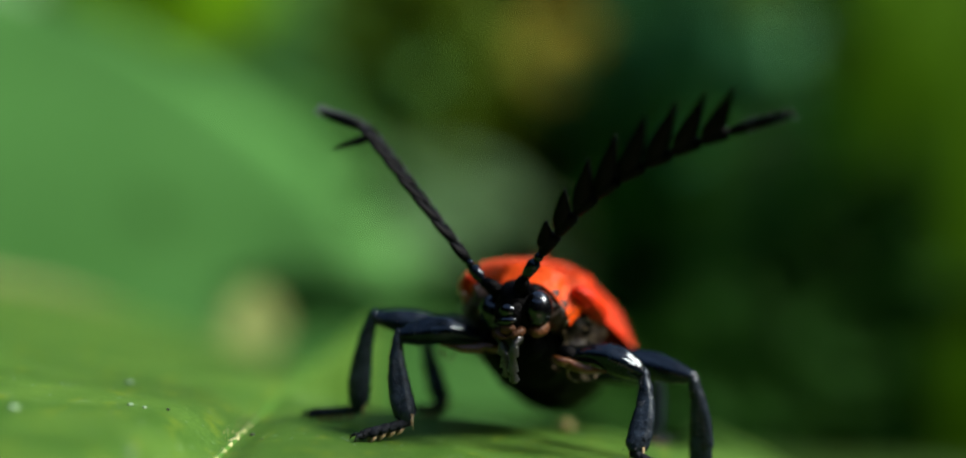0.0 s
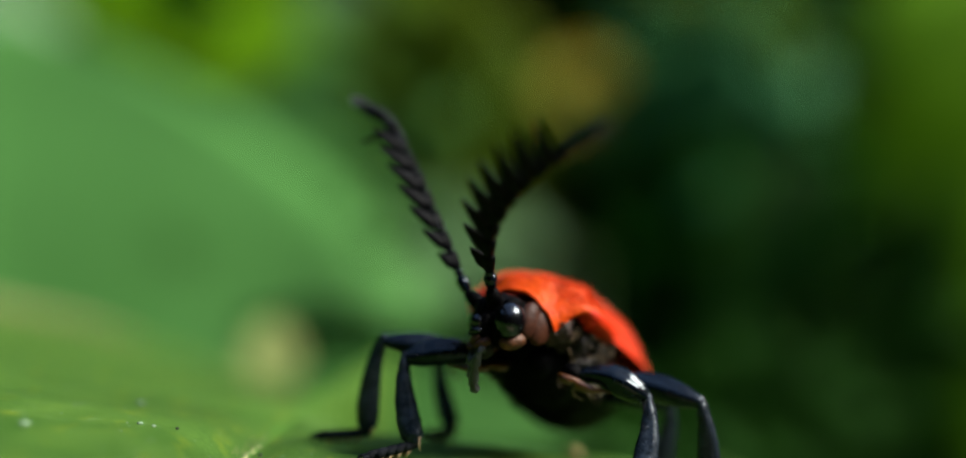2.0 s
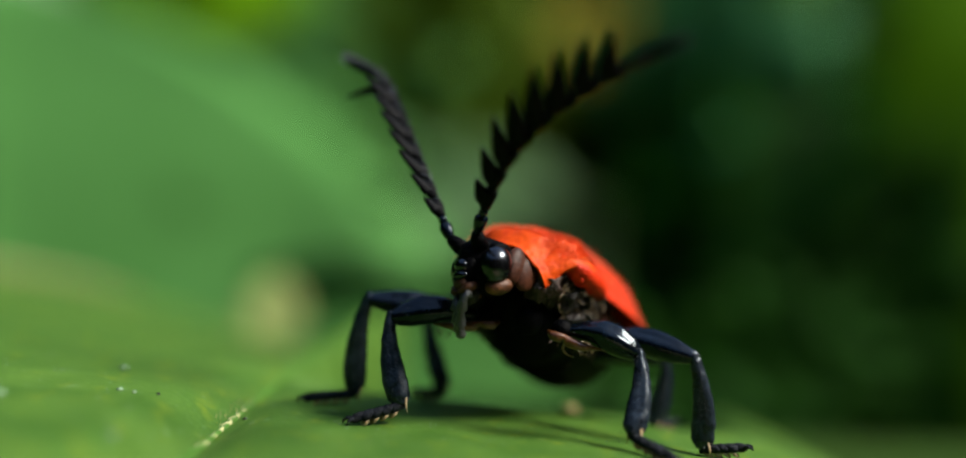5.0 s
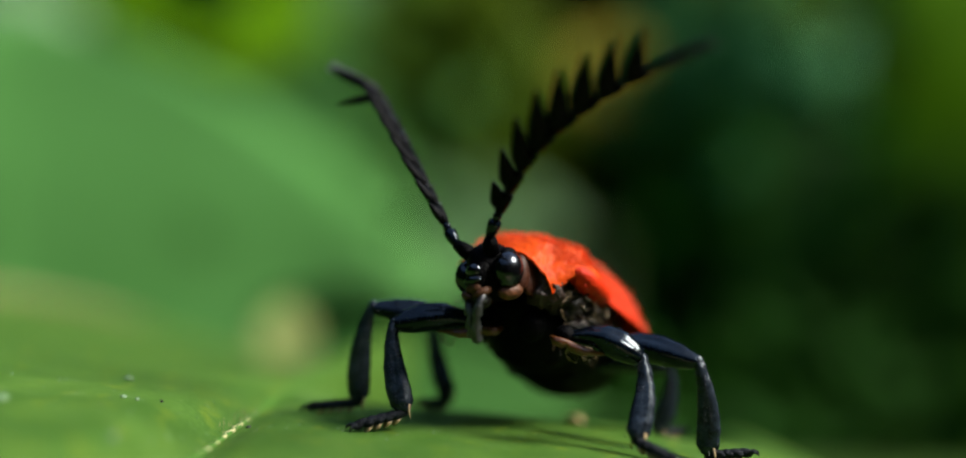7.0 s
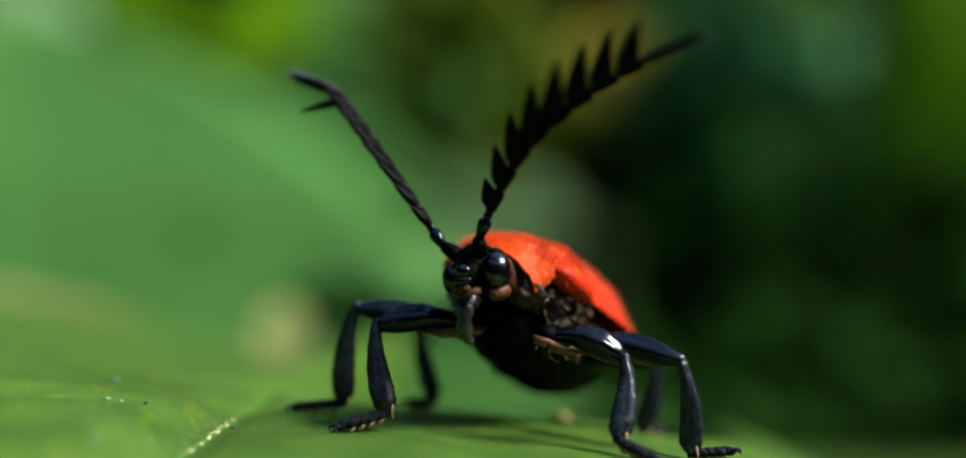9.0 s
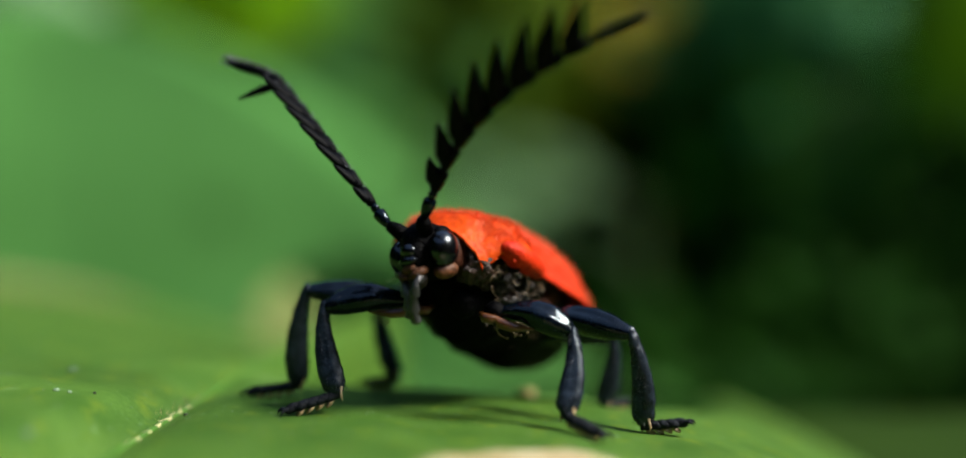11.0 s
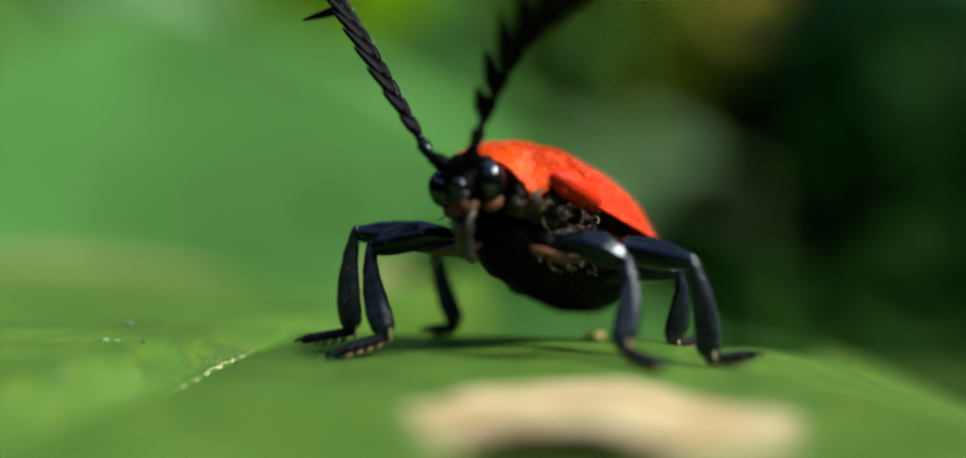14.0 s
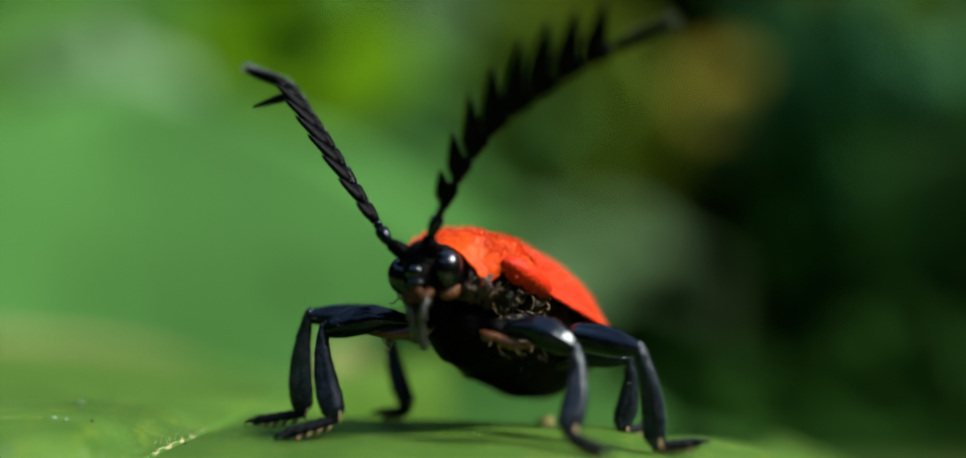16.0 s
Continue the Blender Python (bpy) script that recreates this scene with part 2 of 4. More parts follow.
def leaf_height(x, y):
    g = x + 7.75 - 0.05 * (y + 1)
    near_vein = math.exp(-(g / 1.1) ** 2)
    vein = -0.35 + 0.9 * math.tanh(0.085 * y)
    u = max(0.0, y - 2.5)
    if g > 0:
        side = -0.05 * u * u / (1 + 0.05 * u) * (1 - 0.85 * smooth(8.0, 14.0, x)) - 0.3 * smooth(6.0, 8.6, x) - slope(x - 9.0 - 0.8 * max(0.0, -3 - y))
    else:
        side = 0.45 + 0.03 * min(-g, 30) - 0.012 * u * u / (1 + 0.06 * u) * (0.22 + 0.78 * math.exp(-(g / 14) ** 2))
    ripple = 0.05 * math.sin(0.9 * y + 0.5 * x) * math.sin(0.7 * x - 0.3 * y)
    return vein * near_vein + (side + ripple) * (1 - near_vein)


def leaf_margin(y):
    return 30.0 - 0.02 * (y + 2) ** 2 if y > -2 else 30.0 + 0.3 * (-2 - y)


def leaf_far_margin(y):
    return -7.75 - 62 * math.sqrt(max(0.0, 1 - ((y - 20) / 49) ** 2))


def leaf_end(x):
    """How far back the blade reaches."""
    return 38.0 - 0.004 * (x + 32) ** 2


HOLE = (5.8, -15.9, 2.6, 2.6)


def build_leaf():
    leaf = thing("leaf", "broad green living leaf with pale midrib and withered holed patch", "leaf")
    xs, ys = [], []
    x = -70.0
    while x < 40:
        xs.append(x)
        x += 0.45 if x > -22 else 1.5
    y = -28.0
    while y < 62:
        ys.append(y)
        y += 0.45 if y < 14 else 1.5
    verts, faces, index = [], [], {}
    def vert(x, y, low):
        key = (round(x, 3), round(y, 3), low)
        if key not in index:
            y = min(y, leaf_end(x))
            xx = max(min(x, leaf_margin(y)), leaf_far_margin(y))
            index[key] = len(verts)
            verts.append((xx, y, leaf_height(xx, y) - (0.12 if low else 0.0)))
        return index[key]
    for i in range(len(xs) - 1):
        for j in range(len(ys) - 1):
            cx, cy = (xs[i] + xs[i + 1]) / 2, (ys[j] + ys[j + 1]) / 2
            if cy > leaf_end(cx) + 0.8 or cx > leaf_margin(cy) + 0.2 or cx < leaf_far_margin(cy) - 0.8 or ((cx - HOLE[0]) / HOLE[2]) ** 2 + ((cy - HOLE[1]) / HOLE[3]) ** 2 < 1:
                continue
            q = [(xs[i], ys[j]), (xs[i + 1], ys[j]), (xs[i + 1], ys[j + 1]), (xs[i], ys[j + 1])]
            faces.append([vert(*c, 0) for c in q])
            faces.append([vert(*c, 1) for c in q][::-1])
    part("blade", (verts, faces), leaf_skin, leaf)
    def along(points, r):
        return tube([(x, y, leaf_height(x, y) + 0.02) for x, y in points], r, 8, (1, 0, 0))
    mid = [(-7.75 + 0.05 * (y + 1), y) for y in [k * 0.5 - 26 for k in range(120)]]
    rnd = random.Random(5)
    part("midrib", along(mid, [(0.12, 0.08) for _ in mid]), leaf_vein_green, leaf, "green midrib in its groove")
    bare = [(-7.75 + 0.05 * (y + 1) + 0.05 * math.sin(7 * y), y) for y in [k * 0.15 - 8.0 for k in range(74)]]
    part("bare_midrib", along(bare, [((0.03 + 0.06 * k) * (0.7 + 0.6 * rnd.random()), (0.03 + 0.05 * k) * (0.7 + 0.6 * rnd.random()))
                                     for k in [math.sin(math.pi * i / 73) ** 0.7 for i in range(74)]]), vein_pale, leaf, "torn pale cream stretch of the midrib")
    for y0 in (10, 20):
        pts = [(-8.0 - 0.8 * s, y0 + 0.5 * s) for s in range(0, 32)]
        part("side_vein", along(pts, [(0.14 * (1 - 0.015 * i), 0.09) for i in range(32)]), leaf_vein_green, leaf)
    edge = [(-56 + 0.8 * k, leaf_end(-56 + 0.8 * k) - 0.3) for k in range(42)]
    part("withered_margin", tube([(x, y, leaf_height(x, y) + 0.1 + 0.15 * noise.noise((x * 0.3, 0, 0))) for x, y in edge],
                                 [(0.25, 0.1 + 0.6 * math.sin(math.pi * k / 41) ** 0.8) for k in range(42)], 8), leaf_dry, leaf, "rolled straw-coloured dry margin")
    for y0 in (4, 14):
        pts = [(-7.2 + 0.6 * s, y0 + 0.55 * s) for s in range(0, 26)]
        part("side_vein", along(pts, [(0.09 * (1 - 0.025 * i), 0.05) for i in range(26)]), leaf_vein_green, leaf)
    return leaf


leaf_skin = leaf_material("leaf_skin", (0.046, 0.136, 0.015), (0.113, 0.228, 0.034), 0.42, 0.25, 330.0, gloss=0.3, mottle=0.75,
                          stains=((0.0061, -0.0116, 0.0046, 0.0054, (0.60, 0.52, 0.31)),
                                  (-0.0157, 0.041, 0.0035, 0.006, (0.22, 0.28, 0.08))))
leaf_dry = leaf_material("leaf_dry", (0.36, 0.38, 0.14), (0.46, 0.46, 0.19), 0.6, 0.3, 120.0, gloss=0.05)
leaf_vein_green = material("green_vein", (0.06, 0.17, 0.014), 0.5, 0.3, 700, 0.5)
build_leaf()


# ---- the beetle ----
beetle = thing("beetle", "red beetle with black legs and toothed antennae on a leaf", "beetle")
rnd = random.Random(11)

BODY_REST = pose(2.09 * MM, 0.8 * MM, 4.99 * MM, -14.5, 0.3, -21.1)


def trunk_rings():
    """Rings of thorax and abdomen: place along the body, height, width and depth; each ring of the abdomen steps in at its seam."""
    rings = ((-1.7, -0.2, 0.5), (-1.4, -0.45, 1.0), (-0.8, -0.75, 1.45), (0, -0.9, 1.75), (0.9, -0.9, 1.95), (1.15, -0.9, 1.88), (1.7, -0.95, 2.1), (2.05, -0.97, 2.02),
             (2.9, -1.05, 2.2), (3.2, -1.07, 2.12), (4.2, -1.12, 2.25), (4.5, -1.12, 2.16), (5.2, -1.05, 2.15), (5.45, -1.02, 2.05), (6.0, -0.85, 1.9),
             (6.2, -0.8, 1.78), (6.7, -0.5, 1.5), (6.85, -0.45, 1.4), (7.2, -0.25, 1.0), (7.5, -0.1, 0.5), (7.7, 0.0, 0.15))
    deep = [0.92 * (1 + 0.134 * math.exp(-(y / 1.8) ** 2)) for y, z, r in rings]
    return tube([(0, y, z - 0.06) for y, z, r in rings], [(1.03 * r, d * r) for (y, z, r), d in zip(rings, deep)], 32)


trunk = part("body", trunk_rings(), black, beetle, "black thorax and abdomen")


def elytron_top(sd):
    def top(u, v):
        w = 2.68 + 0.80 * smooth(0.05, 0.5, v) - 3.13 * smooth(0.66, 1.0, v) ** 1.7
        a = u * 1.6                                  # the plate bends down towards its outer rim
        x = sd * (0.02 + w * (0.495 * math.sin(a) + 0.45 * u))
        z = 1.88 - 2.02 * (1 - math.cos(a)) * (0.93 + 0.20 * smooth(0.05, 0.55, v) - 0.5 * smooth(0.62, 1.0, v))
        hump = 0.26 * math.exp(-((u - 0.82) / 0.2) ** 2 - ((v - 0.05) / 0.12) ** 2)
        rib = 0.03 * math.cos(u * 19) * (1 - smooth(0.75, 1, v)) + 0.04 * noise.noise((x * 1.7, v * 7, sd)) + 0.022 * noise.noise((x * 5, v * 24, sd))
        fall = -1.84 * smooth(0.45, 1.0, v) ** 1.3 + 0.20 * math.exp(-((v - 0.25) / 0.22) ** 2) * (1 - 0.6 * u)
        front = smooth(0.55, 0.9, u) * (1 - v) ** 4      # the shoulder reaches forward under the shield
        lip = 0.10 * smooth(0.9, 1.0, u)                 # the rim is thickened and turned out
        return (x * (1 - 0.10 * front) + sd * lip, -0.05 + 7.25 * v - 0.2 * u * u - 1.1 * front,
                z + hump + rib + fall - 0.35 * smooth(0.10, 0, v) * (1 - smooth(0.3, 0.7, u)))
    return top


spots = []
for sd in (-1, 1):
    top = elytron_top(sd)
    wing = part("elytron", shell(top, 30, 48, 0.14), red, trunk)
    knob = moved(ball((0, 0, 0), (0.62, 1.45, 0.50), 22, 14), pose(sd * 2.2, -0.25, 0.32, -8, sd * 18, sd * -8))
    part("shoulder", ([v + Vector((0, 0, 0.03 * noise.noise(v * 5.0))) for v in knob[0]], knob[1]), red, wing, "rounded red shoulder of the wing case")
    for _ in range(2200):
        u, v = rnd.random() ** 0.8, rnd.random() ** 1.2
        p, q, r = Vector(top(u, v)), Vector(top(min(1, u + 0.02), v)), Vector(top(u, min(1, v + 0.02)))
        n = (q - p).cross(r - p) * sd
        spots.append((p, n.normalized() + Vector((0, 0.6, 0.2))))
part("pubescence", hairs(spots, 0.20, 0.009, 0.0, rnd), red_hair, trunk, "short orange-red hair on the wing cases", "stuff")

# Crumpled brown plates and golden bristles on the flanks.
for sd in (-1, 1):
    for c, r, t in (((1.75, -0.55, -0.35), (0.55, 0.7, 0.6), 0), ((2.0, 0.5, -0.3), (0.45, 0.65, 0.55), 20), ((2.1, 1.5, -0.25), (0.4, 0.6, 0.6), -15),
                    ((1.85, -0.1, -1.15), (0.45, 0.6, 0.4), 30), ((2.1, 2.5, -0.3), (0.35, 0.7, 0.65), 0), ((1.3, -1.3, -0.25), (0.45, 0.6, 0.6), 10), ((1.2, -1.8, -0.3), (0.5, 0.5, 0.7), 0)):
        shape = moved(ball((0, 0, 0), r, 26, 18), Matrix.Translation((sd * c[0], c[1], c[2])) @ Matrix.Rotation(radians(t), 4, "X"))
        shape = ([Vector(v) + (Vector(v) - Vector((sd * c[0], c[1], c[2]))).normalized() * (0.30 * noise.noise(Vector(v) * 3.1) + 0.16 * noise.noise(Vector(v) * 8.3)) for v in shape[0]], shape[1])
        part("side_plate", shape, brown if c[1] < -1 else flank, trunk, "crumpled brown side plate")
    wires = []
    for _ in range(90):
        y, a = rnd.uniform(-1.0, 2.0), radians(rnd.uniform(-48, 42))
        p = Vector((sd * (1.85 + 0.12 * y) * math.cos(a), y, -0.85 + 1.8 * math.sin(a)))
        pts = [p]
        way = Vector((sd * rnd.uniform(0.0, 0.6), rnd.uniform(-1, 1), rnd.uniform(-1, 0.6))).normalized()
        turn = rnd.uniform(-55, 55)
        for k in range(6):
            pts.append(pts[-1] + way * rnd.uniform(0.05, 0.13))
            way = Matrix.Rotation(radians(turn), 3, "X") @ way
        wires.append(tube(pts, [0.018, 0.019, 0.019, 0.017, 0.014, 0.011, 0.004], 5))
    for _ in range(30):
        y = rnd.uniform(-1.9, 1.6)
        p = Vector((sd * ((2.15 if y > -0.9 else 1.65) + rnd.uniform(0, 0.25)), y, rnd.uniform(-1.0, -0.2)))
        pts, way, turn = [p], Vector((sd * rnd.uniform(0.1, 0.7), rnd.uniform(-1, 1), rnd.uniform(-1, 1))).normalized(), rnd.uniform(-70, 70)
        for k in range(6):
            pts.append(pts[-1] + way * rnd.uniform(0.05, 0.12))
            way = Matrix.Rotation(radians(turn), 3, "X") @ way
        wires.append(tube(pts, [0.022, 0.024, 0.024, 0.02, 0.016, 0.012, 0.004], 5))
    part("bristles", join(*wires), gold_hair, trunk, "curled golden-brown bristles", "stuff")

# The black swollen bases of the legs below the thorax.
for sd in (-1, 1):
    for c, r in (((0.7, -1.35, -1.5), (0.5, 0.6, 0.62)), ((0.8, 0.5, -2.05), (0.62, 0.75, 0.62)), ((0.8, 2.2, -2.35), (0.7, 0.8, 0.6))):
        part("coxa", moved(ball((0, 0, 0), r, 18, 12), pose(sd * c[0], c[1], c[2], 20, 0, 0)), black, trunk)

# Pale rims round the sockets of the middle legs, and the dull plates below the wing cases.
for sd in (-1, 1):
    for c, r, tilt in (((2.44, -1.16, -2.3), 0.36, 20), ((2.75, -0.75, -2.2), 0.27, -15), ((2.15, -0.3, -0.55), 0.42, 35), ((2.45, 0.45, -0.5), 0.34, -20)):
        ring = [(r * math.cos(a), 0.25 * r * math.sin(2 * a), r * 0.85 * math.sin(a)) for a in (radians(14 * i - 40) for i in range(24))]
        part("socket_rim", moved(tube(ring, [0.028 + 0.014 * math.sin(i * 1.7) for i in range(24)], 6), pose(sd * c[0], c[1], c[2], tilt, 0, sd * 30)), gold_hair, trunk, "pale curled rim of a leg socket")
    part("side_plate", moved(ball((0, 0, 0), (0.22, 0.5, 0.75), 18, 12), pose(sd * 2.45, 1.9, -0.75, -25, 0, 0)), neck_pink, trunk, "dull greyish-brown plate below the wing case")

# The pronotum, a separate red shield behind the head.
PRONOTUM_REST = pose(1.62 * MM, -0.35 * MM, 5.84 * MM, -12, 0, -19)


def pronotum_top(u, v):
    s = 2 * u - 1
    k = abs(s)
    sg = 1 if s > 0 else -1
    w = 1.62 + 0.98 * smooth(0.0, 0.8, v)
    arch = (1 - math.cos(1.35 * k)) / (1 - math.cos(1.35))
    x = w * math.sin(1.35 * k) / math.sin(1.35)
    z = 0.30 + 0.82 * smooth(0.0, 0.55, v) - (1.25 - 0.22 * v) * arch
    y = -1.2 + 1.5 * v + 0.85 * v * v + 0.45 * k * k * (1 - v) - 0.15 * (1 - k * k) * v
    tip = math.exp(-((k - 0.93) / 0.14) ** 2) * smooth(0.5, 0.92, v)                     # drawn-out hind corner
    dip = math.exp(-((k - 0.64) / 0.22) ** 2) * math.exp(-((v - 0.42) / 0.2) ** 2)       # hollow behind the front rim
    fold = math.exp(-((k - 0.80 + 0.10 * v) / 0.05) ** 2) * smooth(0.35, 0.7, v)         # crease along the hind corner
    crest = math.exp(-((k - 0.56) / 0.16) ** 2) * math.exp(-((v - 0.78) / 0.22) ** 2)
    x += 0.10 * tip - 0.30 * dip - 0.05 * fold + 0.08 * crest
    z += -0.12 * tip - 0.22 * dip - 0.07 * fold + 0.12 * crest + 0.06 * math.exp(-(v / 0.05) ** 2) - 0.07 * math.exp(-(s / 0.06) ** 2) * smooth(0.1, 0.6, v)
    y += 0.12 * tip
    rolled = smooth(0.84, 1.0, v) * smooth(0.3, 0.65, k)                                # the hind edge turns down onto the wing cases
    z -= 0.14 * rolled
    lump = 0.035 * noise.noise((s * 4, v * 4, 1.3)) + 0.02 * noise.noise((s * 12, v * 10, 2.3))
    return (sg * (x + lump), y, z + lump)


pronotum = part("pronotum", shell(pronotum_top, 84, 48, 0.12), orange, beetle, "hairy red neck shield with raised side folds")
spots = []
for _ in range(3600):
    u, v = rnd.uniform(0.06, 0.94), 1 - 0.56 * rnd.random() ** 1.3
    spots.append((pronotum_top(u, v), (rnd.uniform(-0.4, 0.4) + 1.6 * (u - 0.5), rnd.uniform(-0.5, 0.5), 1)))
part("pubescence", hairs(spots, 0.22, 0.009, 0.0, rnd), red_hair, pronotum, "", "stuff")

# The head, with its origin in its middle; the face is upright, the mouth below.
head = part("head", join(tube([(0, y, z) for y, z in ((1.25, -0.1), (1.0, -0.05), (0.5, 0.02), (0.1, 0.05), (-0.3, 0.05), (-0.6, 0.02), (-0.8, -0.05))],
                              [(0.7, 0.65), (0.9, 0.85), (0.98, 0.98), (0.88, 1.0), (0.68, 0.92), (0.45, 0.7), (0.15, 0.3)], 24),
                         tube([(0, -0.45, 0.2), (0, -0.6, -0.1), (0, -0.62, -0.5), (0, -0.5, -0.9)], [(0.5, 0.3), (0.48, 0.3), (0.42, 0.28), (0.25, 0.2)], 14)), black, beetle, "glossy black head")
for sd in (-1, 1):
    part("eye", moved(ball((0, 0, 0), (0.52, 0.62, 0.66), 32, 22), pose(sd * 0.82, 0.05, -0.06, -12, sd * 6, sd * 14)), eye_black, head, "bulging glossy black eye")
    part("cheek", moved(ball((0, 0, 0), (0.34, 0.52, 0.3), 18, 12), pose(sd * 0.72, 0.28, -0.74, 20, sd * 25, 0)), cheek_brown, head, "orange-brown cheek below the eye")
    part("temple", moved(ball((0, 0, 0), (0.26, 0.42, 0.26), 14, 9), pose(sd * 0.66, 0.28, 0.56, 0, sd * 30, 0)), black, head, "dull black temple")
    part("neck_plate", moved(ball((0, 0, 0), (0.22, 0.42, 0.70), 22, 16), pose(sd * 0.80, 0.90, 0.08, -18, sd * -6, 0)), neck_pink, head, "dull mauve-brown neck plate")
    part("neck_plate", moved(ball((0, 0, 0), (0.24, 0.50, 0.72), 22, 16), pose(sd * 0.82, 1.36, -0.10, -26, sd * -4, 0)), neck_pink, head, "dull mauve-brown neck plate")
    part("antenna_socket", tube([(sd * 0.42, -0.35, 0.55), (sd * 0.55 if sd > 0 else -0.65, -0.58, 0.8), (sd * 0.65 if sd > 0 else -0.88, -0.7, 0.98)], [0.3, 0.27, 0.19], 12), black, head)
    p = [(sd * 0.24, -0.6, -0.95), (sd * 0.34, -0.74, -1.12), (sd * 0.27, -0.80, -1.20), (sd * 0.20, -0.86, -1.66), (sd * 0.17, -0.85, -1.73),
         (sd * 0.15, -0.84, -2.2), (sd * 0.14, -0.82, -2.26), (sd * 0.15, -0.76, -2.52), (sd * 0.16, -0.72, -2.62)]
    if sd < 0:
        p = [(x * 1.1, y + 0.1, -0.95 + (z + 0.95) * 0.86) for x, y, z in p]
    part("palp", tube(p, [0.12, 0.18, 0.11, 0.2, 0.11, 0.2, 0.12, 0.19, 0.06], 12), grey_palp, head, "grey segmented hanging palp")
    part("mandible", tube([(sd * 0.42, -0.5, -0.78), (sd * 0.42, -0.72, -0.88), (sd * 0.24, -0.88, -1.0), (sd * 0.03, -0.92, -1.06)], [0.15, 0.16, 0.12, 0.04], 10), mouth_brown, head, "brown jaw")
part("clypeus", moved(ball((0, 0, 0), (0.38, 0.22, 0.17), 20, 12), pose(0, -0.84, -0.46, 20, 0, 0)), eye_black, head, "shiny dark plate above the mouth")
part("frons", moved(ball((0, 0, 0), (0.30, 0.24, 0.26), 18, 12), pose(0.02, -0.80, -0.12, 0, 0, 0)), eye_black, head, "shiny dark bump between the eyes")
part("labrum", moved(ball((0, 0, 0), (0.32, 0.18, 0.2), 14, 9), pose(0, -0.8, -0.76, 10, 0, 0)), mouth_brown, head, "brown upper lip")
part("labium", moved(ball((0, 0, 0), (0.4, 0.36, 0.35), 14, 9), pose(0, -0.42, -1.05, 0, 0, 0)), flank, head)
spots = []
for _ in range(130):
    a, b = rnd.uniform(-1, 1), rnd.uniform(-1, 1)
    spots.append(((0.5 * a, -0.55 - 0.3 * (1 - a * a), -0.3 + 0.7 * b), (a, -1, 0.5 * b)))
part("face_hair", hairs(spots, 0.14, 0.006, 0.2, rnd), brown, head, "sparse brown hair on the face", "stuff")


